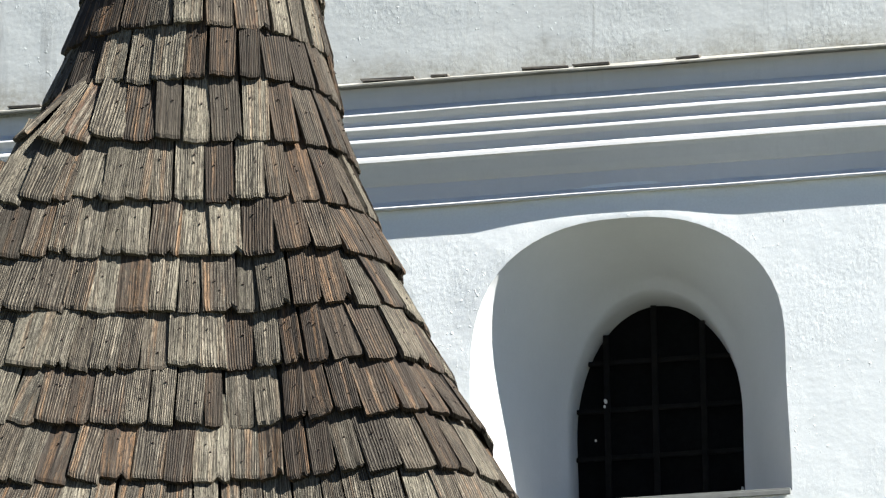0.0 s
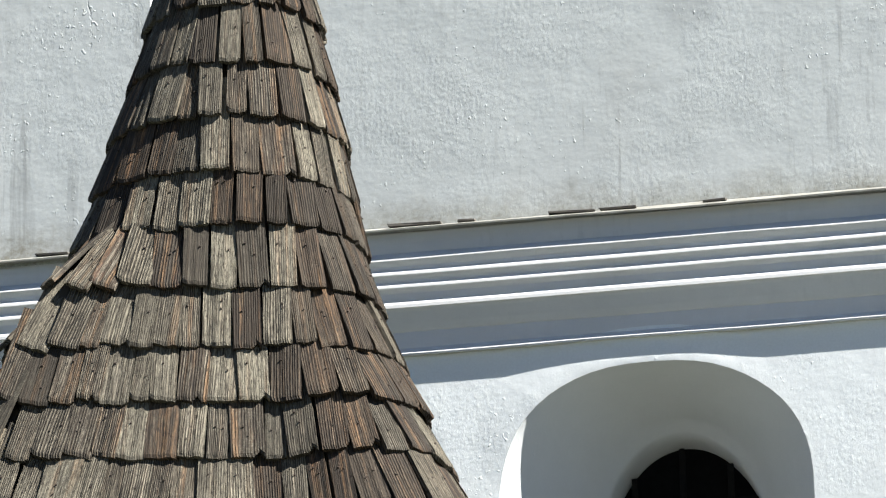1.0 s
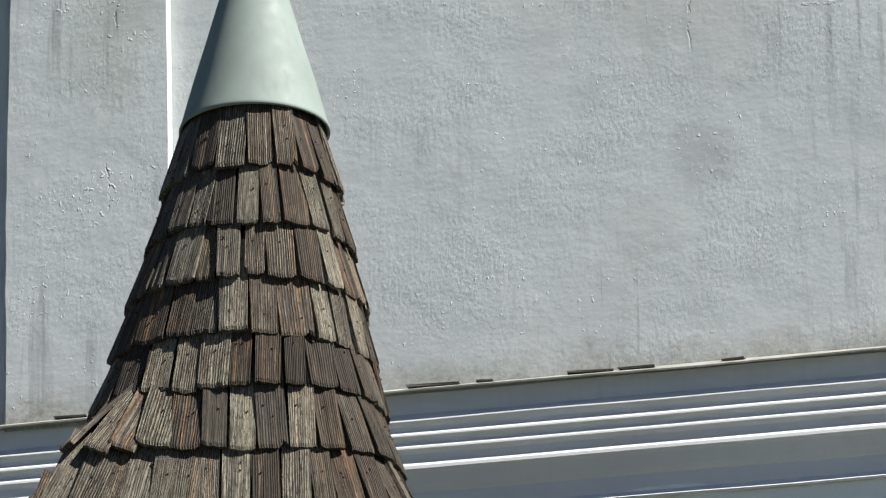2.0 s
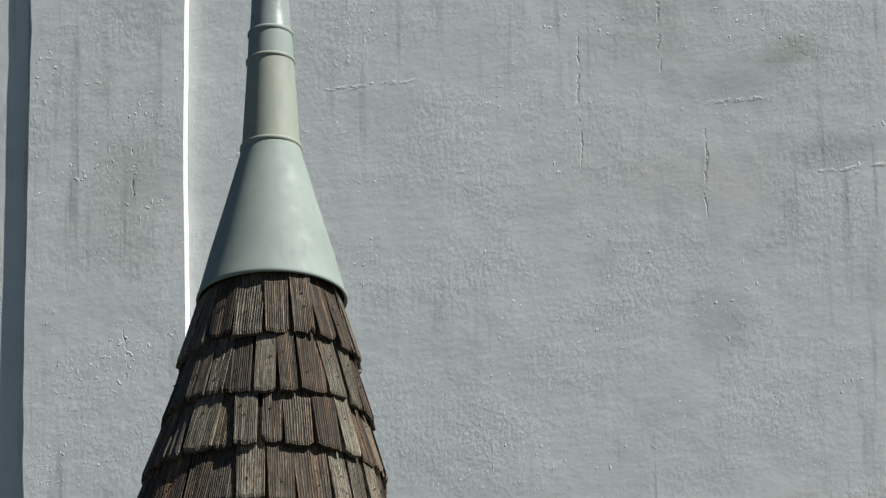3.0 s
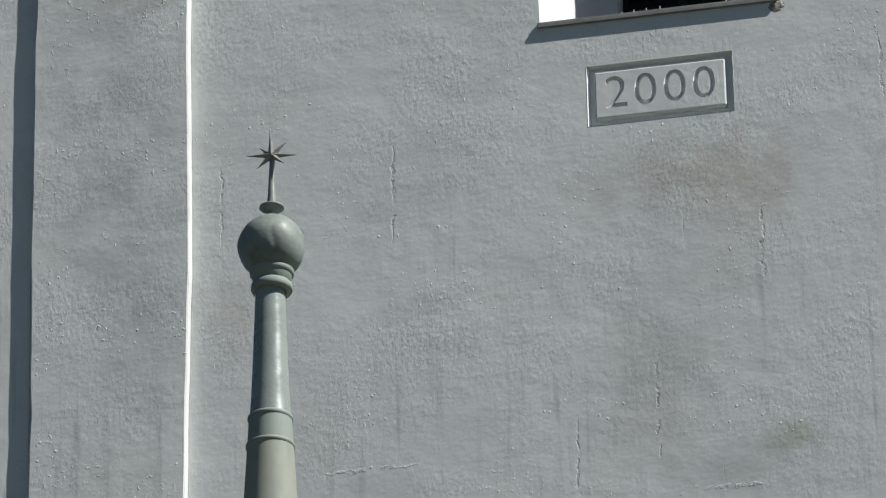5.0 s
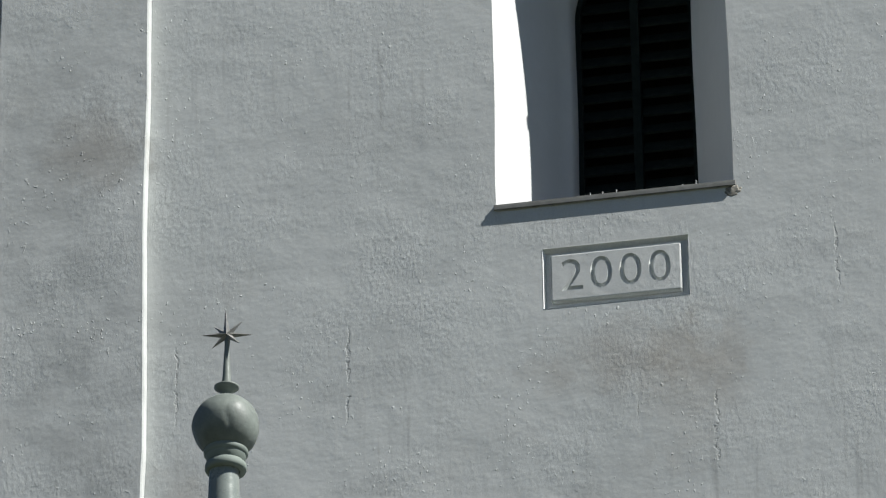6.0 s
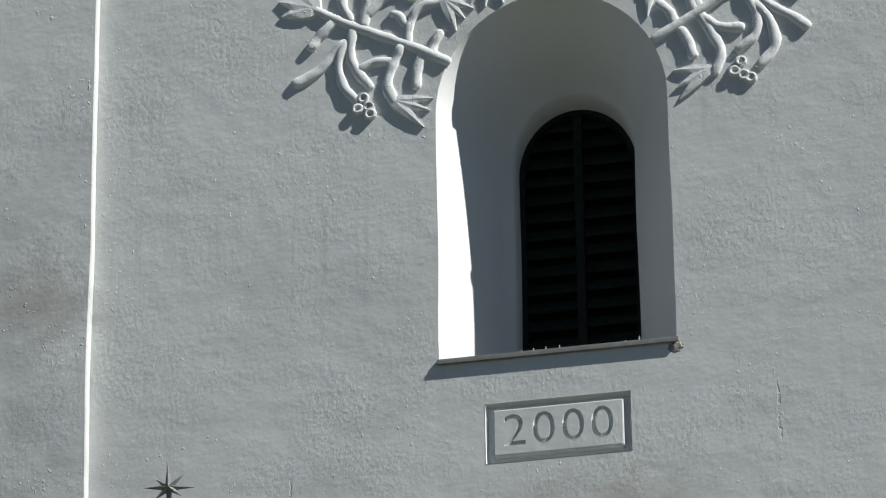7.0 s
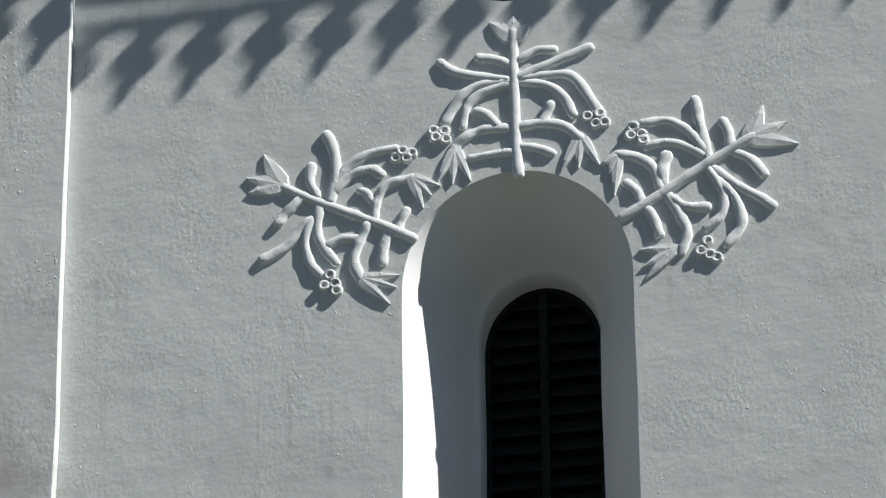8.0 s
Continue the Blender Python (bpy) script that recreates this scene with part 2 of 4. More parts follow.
slate = plain_material("old_tile", (0.17, 0.155, 0.13), (0.10, 0.09, 0.08), 0.85, 0.0, 30.0)
ledge_stone = plain_material("dirty_ledge", (0.36, 0.35, 0.31), (0.20, 0.19, 0.16), 0.9, 0.0, 9.0)
nail_iron = plain_material("rusty_nail", (0.03, 0.02, 0.015), (0.05, 0.03, 0.02), 0.8, 0.0, 60.0)
grass_green = plain_material("grass", (0.045, 0.052, 0.03), (0.07, 0.072, 0.05), 0.95, 0.0, 0.8, 0.02)
glass_dark = plain_material("dark_room_glass", (0.002, 0.002, 0.002), (0.004, 0.004, 0.004), 0.85, 0.0, 14.0, 0.001)


# ---- mesh helpers ----
def part(name, bm, material, parent=None, label="", smooth=False):
    me = bpy.data.meshes.new(name)
    bmesh.ops.recalc_face_normals(bm, faces=bm.faces)
    if smooth:
        for f in bm.faces:
            f.smooth = True
    bm.to_mesh(me)
    bm.free()
    me.materials.append(material)
    return adopt(new(name, me), parent, label)


def adopt(ob, parent=None, label=""):
    """Hang ob under parent without moving it."""
    if parent:
        ob.parent = parent
        ob.matrix_parent_inverse = Matrix.Translation(-parent.location)
    if label:
        ob["label"] = label
    return ob


def base(name, at):
    ob = new(name)
    ob.location = at
    ob.empty_display_size = 0.1
    return ob


def box(x0, x1, y0, y1, z0, z1, bevel=0.0):
    bm = bmesh.new()
    bmesh.ops.create_cube(bm, size=1)
    for v in bm.verts:
        v.co = Vector(((x0 + x1) / 2 + v.co.x * (x1 - x0), (y0 + y1) / 2 + v.co.y * (y1 - y0), (z0 + z1) / 2 + v.co.z * (z1 - z0)))
    if bevel:
        bmesh.ops.bevel(bm, geom=bm.edges[:], offset=bevel, segments=2, affect="EDGES", profile=0.5)
    return bm


def lathe(profile, at=(0, 0, 0), n=64, dent=0.0, ends=False):
    bm = bmesh.new()
    rings = []
    for z, r in profile:
        ring = []
        for k in range(n):
            a = 2 * math.pi * k / n
            p = Vector((r * math.cos(a), r * math.sin(a), z))
            if dent:
                p.xy = p.xy * (1 + dent * (noise.noise(p * 11) - max(0.0, noise.noise(p * 19 + Vector((5, 2, 1))) - 0.25) * 2.2))
            ring.append(bm.verts.new(p + Vector(at)))
        rings.append(ring)
    for a, b in zip(rings, rings[1:]):
        for k in range(n):
            bm.faces.new((a[k], a[(k + 1) % n], b[(k + 1) % n], b[k]))
    if ends:
        bm.faces.new(rings[0])
        bm.faces.new(rings[-1])
    return bm


def arch_loop(cx, half, z0, spring, rise, y, wobble=0.0, n=28, sides=10, full=1.0):
    """Points round an arched opening, from the lower left over the crown to the lower right."""
    pts = [(cx - half, z0 + (spring - z0) * k / sides) for k in range(sides)]
    pts += [(cx - half * math.copysign(abs(math.cos(math.pi * k / n)) ** full, math.cos(math.pi * k / n)), spring + rise * abs(math.sin(math.pi * k / n)) ** full) for k in range(n + 1)]
    pts += [(cx + half, spring - (spring - z0) * k / sides) for k in range(1, sides + 1)]
    out = []
    for x, z in pts:
        d = wobble * noise.noise((x * 2.3, z * 2.3, y))
        out.append(Vector((x + d, y, z + (d if z > z0 + 0.02 else 0))))
    return out


def loft(loops):
    bm = bmesh.new()
    rows = [[bm.verts.new(p) for p in loop] for loop in loops]
    for a, b in zip(rows, rows[1:]):
        for k in range(len(a) - 1):
            bm.faces.new((a[k], a[k + 1], b[k + 1], b[k]))
    return bm


def holed_wall(x0, x1, z0, z1, holes, depth):
    """A wall with its face at y = 0 and openings that go right through it."""
    bm = bmesh.new()
    edges = []
    for loop in [[Vector((x0, 0, z0)), Vector((x1, 0, z0)), Vector((x1, 0, z1)), Vector((x0, 0, z1))]] + holes:
        vs = [bm.verts.new(p) for p in loop]
        edges += [bm.edges.new((vs[k], vs[(k + 1) % len(vs)])) for k in range(len(vs))]
    bmesh.ops.triangle_fill(bm, use_beauty=True, use_dissolve=False, edges=edges)
    made = bmesh.ops.extrude_face_region(bm, geom=bm.faces[:])
    for g in made["geom"]:
        if isinstance(g, bmesh.types.BMVert):
            g.co.y += depth
    return bm


def along(profile, x0, x1, wave=0.0, step=0.12):
    """A moulding of that (out, height) profile, drawn from x0 to x1, uneven by wave."""
    bm = bmesh.new()
    rows = []
    count = int((x1 - x0) / step)
    for k in range(count + 1):
        x = x0 + (x1 - x0) * k / count
        rows.append([bm.verts.new((x, -p, z + wave * noise.noise((x * 1.7, z * 9, p * 30)))) for p, z in profile])
    for a, b in zip(rows, rows[1:]):
        for k in range(len(profile) - 1):
            bm.faces.new((a[k], a[k + 1], b[k + 1], b[k]))
    return bm


# ---- the tower ----
CX = -2.72                      # the windows' middle line
LEFT, RIGHT = -5.45, 0.01       # the tower's corners
up_out = arch_loop(CX, 0.477, 13.11, 14.30, 0.535, 0.0, 0.008)
low_out = arch_loop(CX - 0.037, 0.578, 7.575, 8.10, 0.548, 0.0, 0.012, full=0.86)
round_out = [Vector((CX + 0.34 * math.cos(a * math.pi / 24), 0, 16.08 + 0.37 * math.sin(a * math.pi / 24))) for a in range(48)]
PLX0, PLX1, PLZ0, PLZ1 = -3.015, -2.432, 12.62, 12.893   # the year plaque
plaque_hole = [Vector((PLX0, 0, PLZ0)), Vector((PLX1, 0, PLZ0)), Vector((PLX1, 0, PLZ1)), Vector((PLX0, 0, PLZ1))]

wall_upper = tagged(part("wall_south_upper", holed_wall(LEFT, RIGHT, 9.19, 17.695, [up_out, round_out, plaque_hole], 0.8), lime_grey),
                    "grey weathered limewashed tower wall with trowel marks", "wall", kind="structure")
wall_lower = tagged(part("wall_south_lower", holed_wall(LEFT, RIGHT, 0.0, 9.186, [low_out], 0.8), lime_white),
                    "bright white limewashed tower wall below the cornice", "wall", kind="structure")
for nm, b in (("wall_west", (LEFT, LEFT + 0.7, 0.81, 5.4, 0, 17.695)), ("wall_east", (RIGHT - 0.7, RIGHT, 0.81, 5.4, 0, 17.695)),
              ("wall_north", (LEFT, RIGHT, 5.41, 6.1, 0, 17.695))):
    tagged(part(nm, box(*b), lime_grey), "plain plastered tower wall", "wall", kind="structure")


def lesene(x0, x1, out):
    """A shallow pilaster strip with slightly wandering edges."""
    bm = bmesh.new()
    rows = []
    for k in range(61):
        z = 9.2 + k * 0.14
        a = x0 + 0.012 * noise.noise((z * 1.3, 1.0, x0)) + 0.005 * noise.noise((z * 6, 4.0, x0))
        b = x1 + 0.010 * noise.noise((z * 0.9, 2.0, x1)) + 0.004 * noise.noise((z * 5, 3.0, x1))
        o = out + 0.008 * noise.noise((z * 0.8, 7.0, x0))
        rows.append([bm.verts.new(p) for p in ((a, -0.002, z), (a, -o + 0.006, z), (a + 0.006, -o, z), (b - 0.006, -o, z), (b, -o + 0.006, z), (b, -0.002, z))])
    for p, q in zip(rows, rows[1:]):
        for k in range(5):
            bm.faces.new((p[k], p[k + 1], q[k + 1], q[k]))
    return bm


for nm, x0, x1, out in (("pilaster", -5.255, -4.62, 0.056), ("pilaster_edge", -5.43, -5.256, 0.031),
                        ("pilaster", CX * 2 + 4.62, CX * 2 + 5.255, 0.056), ("pilaster_edge", CX * 2 + 5.256, CX * 2 + 5.43, 0.031)):
    tagged(part(nm, lesene(x0, x1, out), lime_grey), "flat grey plastered pilaster strip on the tower wall", "pilaster", kind="structure")

# the cornice: a ledge over four beads and a lower fillet
PROFILE = [(0.055, 9.232), (0.050, 9.228), (0.045, 9.19), (0.036, 9.150)]
for bead, out, fat in ((9.130, 0.0725, 0.35), (9.074, 0.0715, 0.6), (9.022, 0.0700, 0.65), (8.949, 0.0680, 1.0)):
    PROFILE += [(out - 0.018, bead + 0.012), (out - 0.008, bead + 0.0075 * fat), (out - 0.001, bead), (out, bead - 0.012 * fat), (out - 0.010, bead - 0.018), (out - 0.017, bead - 0.030)]
PROFILE += [(0.030, 8.872), (0.016, 8.845), (0.008, 8.838), (0.005, 8.774), (0.020, 8.765), (0.0345, 8.757), (0.033, 8.750), (0.003, 8.743), (0.0, 8.738)]
LEDGE = [(0.0, 9.252), (0.078, 9.247), (0.084, 9.245), (0.0835, 9.239), (0.056, 9.232), (0.0, 9.228)]
tagged(part("cornice_ledge", along([(p + 0.002, z - 0.39 * p) for p, z in LEDGE], LEFT - 0.1, RIGHT + 0.1, 0.005, 0.05), ledge_stone),
       "thin dirty ledge along the top of the cornice", "ledge", kind="structure")
cornice = tagged(part("cornice", along([(max(0.002, p - 0.008), z - 0.39 * p) for p, z in PROFILE], LEFT - 0.1, RIGHT + 0.1, 0.004), lime_cornice),
                 "moulded white plaster cornice with four thin beads", "cornice", kind="structure")


def niche(name, outer, cx, half, z0, spring, rise, depth, label, splay=1.25):
    """The splayed, rounded embrasure behind an arched opening."""
    loops = []
    for k in range(9):
        s = k / 8
        e = 1 - (1 - s) ** splay
        inner = arch_loop(cx, half + 0.03, z0, spring, rise + 0.03, 0.0)
        loops.append([Vector((o.x + (i.x - o.x) * e, s * depth * 0.77, o.z + (i.z - o.z) * e)) for o, i in zip(outer, inner)])
    for y, g in ((depth * 0.795, 0.012), (depth * 0.825, 0.002), (depth * 0.95, 0.0), (depth * 1.1, -0.003)):
        loops.append([Vector((p.x, y, p.z)) for p in arch_loop(cx, half + g, z0, spring, rise + g, 0.0, 0.006)])
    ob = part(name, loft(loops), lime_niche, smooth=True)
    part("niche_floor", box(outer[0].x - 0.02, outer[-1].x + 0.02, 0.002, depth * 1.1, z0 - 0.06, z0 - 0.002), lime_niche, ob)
    return tagged(ob, label, "niche", kind="structure")


# the plaster swells a little towards the lower arch
swell = []


def smoothed(u):
    u = min(1.0, max(0.0, u))
    return u * u * (3 - 2 * u)


for far, out in ((0.26, 0.0), (0.17, 0.25), (0.09, 0.65), (0.03, 0.95), (0.006, 1.0), (0.0, 0.95)):
    mid = Vector((CX - 0.037, 0, 8.0))
    ringed = []
    for p in low_out[10:-10]:
        d = (p - mid).normalized()
        rise = smoothed((d.z - 0.12) / 0.78)
        ringed.append(Vector((p.x + d.x * far, 0.0025 - 0.0115 * out * rise * (1 - 0.85 * smoothed((p.x - CX - 0.05) / 0.4)), p.z + d.z * far)))
    swell.append(ringed)
arch_lip = tagged(part("arch_lip", loft(swell), lime_white, smooth=True), "white plaster swelling gently round the lower arch", "plaster lip", kind="structure")
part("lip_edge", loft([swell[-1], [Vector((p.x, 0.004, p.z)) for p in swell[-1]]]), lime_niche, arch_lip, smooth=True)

niche("window_niche_upper", up_out, CX + 0.021, 0.250, 13.11, 14.33, 0.31, 0.60, "smooth white plastered splayed window niche with a round arch", 1.03)
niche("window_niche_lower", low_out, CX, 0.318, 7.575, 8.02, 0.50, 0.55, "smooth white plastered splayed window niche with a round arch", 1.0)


def sheet_sill(x0, x1, z, out, back):
    s = base("window_sill", ((x0 + x1) / 2, 0, z))
    part("sheet", box(x0, x1, -out, back, z - 0.006, z + 0.004, 0.002), sill_metal, s)
    part("drip_edge", box(x0, x1, -out - 0.004, -out + 0.004, z - 0.022, z - 0.004, 0.002), sill_metal, s)
    return tagged(s, "thin grey sheet metal sill below the arched window", "window sill", kind="structure")


upper_sill = sheet_sill(-3.205, -2.232, 13.112, 0.011, 0.5)
for x, h in ((-2.865, 0.014), (-2.815, 0.020), (-2.765, 0.022), (-2.71, 0.024), (-2.445, 0.012), (-2.39, 0.03)):
    part("wire_pin", box(x - 0.0018, x + 0.0018, -0.006, -0.003, 13.113, 13.114 + 0.7 * h), lime_niche, upper_sill, "pale wire pin")
sheet_sill(-3.33, -2.18, 7.578, 0.012, 0.5)


def louvred_window(cx, half, z0, spring, rise, y):
    w = base("window_1", (cx, y, z0))
    ring_o = arch_loop(cx, half + 0.03, z0, spring, rise + 0.03, y)
    ring_i = arch_loop(cx, half - 0.022, z0 + 0.02, spring, rise - 0.022, y)
    back = [Vector((p.x, y + 0.04, p.z)) for p in ring_i]
    part("window_frame", loft([ring_o, ring_i, back]), louvre_paint, w)
    part("stile", box(cx - 0.018, cx + 0.018, y - 0.008, y + 0.04, z0, spring + rise - 0.03, 0.003), louvre_paint, w)
    z = z0 + 0.05
    while z < spring + rise - 0.05:
        h = half - 0.02 if z < spring else (half - 0.02) * math.sqrt(max(0.02, 1 - ((z - spring) / rise) ** 2))
        for a, b in ((cx - h, cx - 0.02), (cx + 0.02, cx + h)):
            bm = box(a, b, -0.006, 0.006, -0.045, 0.045, 0.002)
            bmesh.ops.transform(bm, matrix=pose(0, y + 0.035, z, -38 + random.uniform(-3, 3), 0, 0), verts=bm.verts)
            part("slat", bm, louvre_paint, w)
        z += 0.088
    # near-black sheet that stands for the unlit inside behind the slats
    part("interior_dark", box(cx - half - 0.02, cx + half + 0.02, y + 0.09, y + 0.11, z0 - 0.02, spring + rise + 0.03), iron, w)
    return tagged(w, "dark green wooden louvred shutter with an arched top", "window", kind="structure")


louvred_window(CX + 0.021, 0.250, 13.125, 14.33, 0.31, 0.60)


def barred_window(cx, half, z0, spring, rise, y):
    w = base("window_2", (cx, y, z0))
    # opaque pane, the unlit room behind it put into its near-black colour
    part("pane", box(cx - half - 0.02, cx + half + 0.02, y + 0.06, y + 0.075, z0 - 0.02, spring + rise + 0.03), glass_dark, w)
    for x in (-0.195, -0.015, 0.165):
        top = spring + rise * math.sqrt(1 - (x / half) ** 2)
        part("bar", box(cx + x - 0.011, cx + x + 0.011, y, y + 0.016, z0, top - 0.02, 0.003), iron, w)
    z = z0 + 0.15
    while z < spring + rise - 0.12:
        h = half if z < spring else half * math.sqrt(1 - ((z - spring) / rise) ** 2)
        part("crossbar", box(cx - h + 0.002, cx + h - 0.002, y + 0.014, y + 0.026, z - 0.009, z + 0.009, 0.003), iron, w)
        z += 0.185
    for x, z, r in ((-0.20, z0 + 0.55, 0.010), (-0.205, z0 + 0.53, 0.007), (0.30, z0 + 0.18, 0.008), (-0.07, z0 + 0.10, 0.006), (-0.24, z0 + 0.40, 0.006)):
        bm = bmesh.new()
        bmesh.ops.create_icosphere(bm, subdivisions=2, radius=r)
        for v in bm.verts:
            v.co = Vector((v.co.x * 0.7, v.co.y * 0.4, v.co.z)) * (1 + 0.5 * noise.noise(v.co * 90)) + Vector((cx + x, y - 0.002, z))
        part("plaster_fleck", bm, lime_niche, w, "pale plaster splash")
    return tagged(w, "dark arched window behind a rusty iron grille", "window", kind="structure")


barred_window(CX, 0.318, 7.585, 8.02, 0.50, 0.55)

bm = bmesh.new()
bmesh.ops.create_icosphere(bm, subdivisions=4, radius=1.0)
for v in bm.verts:
    k = 1 + 0.45 * noise.noise(v.co * 2.1) + 0.2 * noise.noise(v.co * 6)
    v.co = Vector((-2.245 + v.co.x * 0.030 * k, v.co.y * 0.002 * k, 13.074 + v.co.z * 0.024 * k))
tagged(part("mortar_lump", bm, ledge_stone, None, "", True), "rough patch of mortar below the end of the sill", "mortar patch")

# the round opening above the arch
rw = base("round_window", (CX, 0.1, 16.08))
# reveal and sheet are near black, the opening's shade put into their colour
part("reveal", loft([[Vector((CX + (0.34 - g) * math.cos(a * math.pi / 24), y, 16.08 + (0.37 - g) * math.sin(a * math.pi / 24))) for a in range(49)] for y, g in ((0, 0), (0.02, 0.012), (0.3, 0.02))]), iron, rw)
part("interior_dark", box(CX - 0.36, CX + 0.36, 0.3, 0.32, 15.7, 16.46), iron, rw)
part("mullion", box(CX - 0.008, CX + 0.008, 0.0, 0.03, 15.715, 16.44, 0.002), lime_niche, rw, "pale upright bar")
tagged(rw, "dark round opening with a pale upright bar", "window", kind="structure")


# ---- the year plaque: a sunk groove round a field with cut figures ----
def figures_mesh(text, size):
    cu = bpy.data.curves.new("figures", "FONT")
    cu.body, cu.size, cu.extrude, cu.align_x, cu.align_y = text, size, 0.010, "CENTER", "CENTER"
    cu.bevel_depth, cu.bevel_resolution, cu.offset = 0.008, 1, -0.0085
    cu.space_character = 1.16
    tmp = new("figures", cu)
    bpy.context.view_layer.update()
    me = bpy.data.meshes.new_from_object(tmp.evaluated_get(bpy.context.evaluated_depsgraph_get()))
    bpy.data.objects.remove(tmp)
    bpy.data.curves.remove(cu)
    return me


plaque = base("year_plaque", ((PLX0 + PLX1) / 2, 0, PLZ0))
part("groove_bed", box(PLX0 - 0.01, PLX1 + 0.01, 0.030, 0.06, PLZ0 - 0.01, PLZ1 + 0.01), lime_relief, plaque)
lo, hi = (PLX0, PLZ0, PLX1, PLZ1), (PLX0 + 0.007, PLZ0 + 0.007, PLX1 - 0.007, PLZ1 - 0.007)
part("groove_edge", loft([[Vector((x, y, z)) for x, z in ((q[0], q[1]), (q[2], q[1]), (q[2], q[3]), (q[0], q[3]), (q[0], q[1]))] for q, y in ((lo, -0.001), (hi, 0.028), (hi, 0.04))]), lime_relief, plaque)
GR = 0.031
fields = box(PLX0 + GR, PLX1 - GR, 0.0, 0.034, PLZ0 + GR, PLZ1 - GR, 0.006)
field = part("field", fields, lime_grey, plaque)
cutter = new("cutter", figures_mesh("2000", 0.205))
cutter.matrix_world = pose((PLX0 + PLX1) / 2, -0.005, (PLZ0 + PLZ1) / 2, 90, 0, 0) @ Matrix.Diagonal((0.98, 1, 1, 1))
cut = field.modifiers.new("cut", "BOOLEAN")
cut.operation, cut.object, cut.solver = "DIFFERENCE", cutter, "EXACT"
bpy.context.view_layer.update()
carved = bpy.data.meshes.new_from_object(field.evaluated_get(bpy.context.evaluated_depsgraph_get()))
field.modifiers.clear()
field.data = carved
bpy.data.objects.remove(cutter)
tagged(plaque, "plaster plaque with the year 2000 cut into it", "plaque")


# ---- plaster relief sprays round the arch ----
def smooth_line(pts, n=6):
    p = [Vector((*q, 0)) for q in pts]
    p = [p[0] * 2 - p[1]] + p + [p[-1] * 2 - p[-2]]
    out = []
    for a, b, c, d in zip(p, p[1:], p[2:], p[3:]):
        for k in range(n):
            t = k / n
            out.append(0.5 * (2 * b + (c - a) * t + (2 * a - 5 * b + 4 * c - d) * t * t + (3 * b - a - 3 * c + d) * t ** 3))
    return out + [p[-2]]


SECTION = [(-0.5, 0.0), (-0.43, 0.70), (-0.33, 0.95), (0.0, 1.0), (0.33, 0.95), (0.43, 0.70), (0.5, 0.0)]


def ridge(pts, w0, w1, high, closed_tip=True):
    """A raised band on the wall, from width w0 to w1; x across, y out of the wall is -y."""
    line = smooth_line(pts)
    bm = bmesh.new()
    rows = []
    last = len(line) - 1
    for k, p in enumerate(line):
        d = (line[min(k + 1, last)] - line[max(k - 1, 0)]).normalized()
        side = Vector((d.y, -d.x, 0))
        s = k / last
        w = 1.66 * (w0 + (w1 - w0) * s) + 0.013 * noise.noise((p.x * 26, p.y * 26, w0 * 100))
        h = high * (1 + 0.3 * noise.noise((p.x * 20, p.y * 20, 3)))
        rows.append([bm.verts.new((p.x + side.x * a * w, 0.004 - b * h, p.y + side.y * a * w)) for a, b in SECTION])
    if closed_tip:
        for end, q, sgn in ((rows[-1], line[-1], 1), (rows[0], line[0], -1)):
            d = (line[-1] - line[-2]).normalized() if sgn > 0 else (line[0] - line[1]).normalized()
            w = 1.5 * (w1 if sgn > 0 else w0)
            tips = []
            for s in (0.55, 0.85):
                e = math.sqrt(1 - s * s)
                tips.append([bm.verts.new((q.x + (v.co.x - q.x) * e + d.x * w * 0.5 * s, 0.004 + (v.co.y - 0.004) * (0.6 + 0.4 * e), q.y + (v.co.z - q.y) * e + d.y * w * 0.5 * s)) for v in end])
            for a, b in ((end, tips[0]), (tips[0], tips[1])):
                for k in range(6):
                    bm.faces.new((a[k], a[k + 1], b[k + 1], b[k]))
            bm.faces.new(tips[1])
    for a, b in zip(rows, rows[1:]):
        for k in range(6):
            bm.faces.new((a[k], a[k + 1], b[k + 1], b[k]))
    return bm


def petal(root, tip, width, high):
    """A pointed petal with a raised middle."""
    a, b = Vector((*root, 0)), Vector((*tip, 0))
    d = (b - a).normalized()
    s = Vector((d.y, -d.x, 0))
    bm = bmesh.new()
    rows = []
    for t, w, h in ((-0.08, 0.7, 0.9), (0.12, 1.0, 1.0), (0.4, 0.88, 1.0), (0.72, 0.5, 0.95), (1.0, 0.08, 0.7)):
        p = a + (b - a) * t
        rows.append([bm.verts.new((p.x + s.x * q * w * width, 0.004 - high * h * o, p.y + s.y * q * w * width)) for q, o in ((-0.5, 0), (-0.40, 0.85), (0, 1.0), (0.40, 0.85), (0.5, 0))])
    for r, q in zip(rows, rows[1:]):
        for k in range(4):
            bm.faces.new((r[k], r[k + 1], q[k + 1], q[k]))
    bm.faces.new(rows[0])
    return bm


def ring(cx, cz, r, w, high):
    pts = [(cx + r * math.cos(a * math.pi / 7), cz + r * math.sin(a * math.pi / 7)) for a in range(15)]
    return ridge(pts, w, w, high, False)


HIGH = 0.0175


def on_spray(s, ob):
    """The pieces of a spray are drawn from the foot of its stem."""
    ob.parent = s


def stroke(s, name, pts, w0, w1):
    on_spray(s, part(name, ridge(pts, w0, w1, HIGH * (1.08 if name == "stem" else 1.0)), lime_relief, None, "", True))


def blossom(s, pts, width):
    """Pointed petals that spread from the first point."""
    for tip in pts[1:]:
        on_spray(s, part("petal", petal(pts[0], tip, width, HIGH), lime_relief))


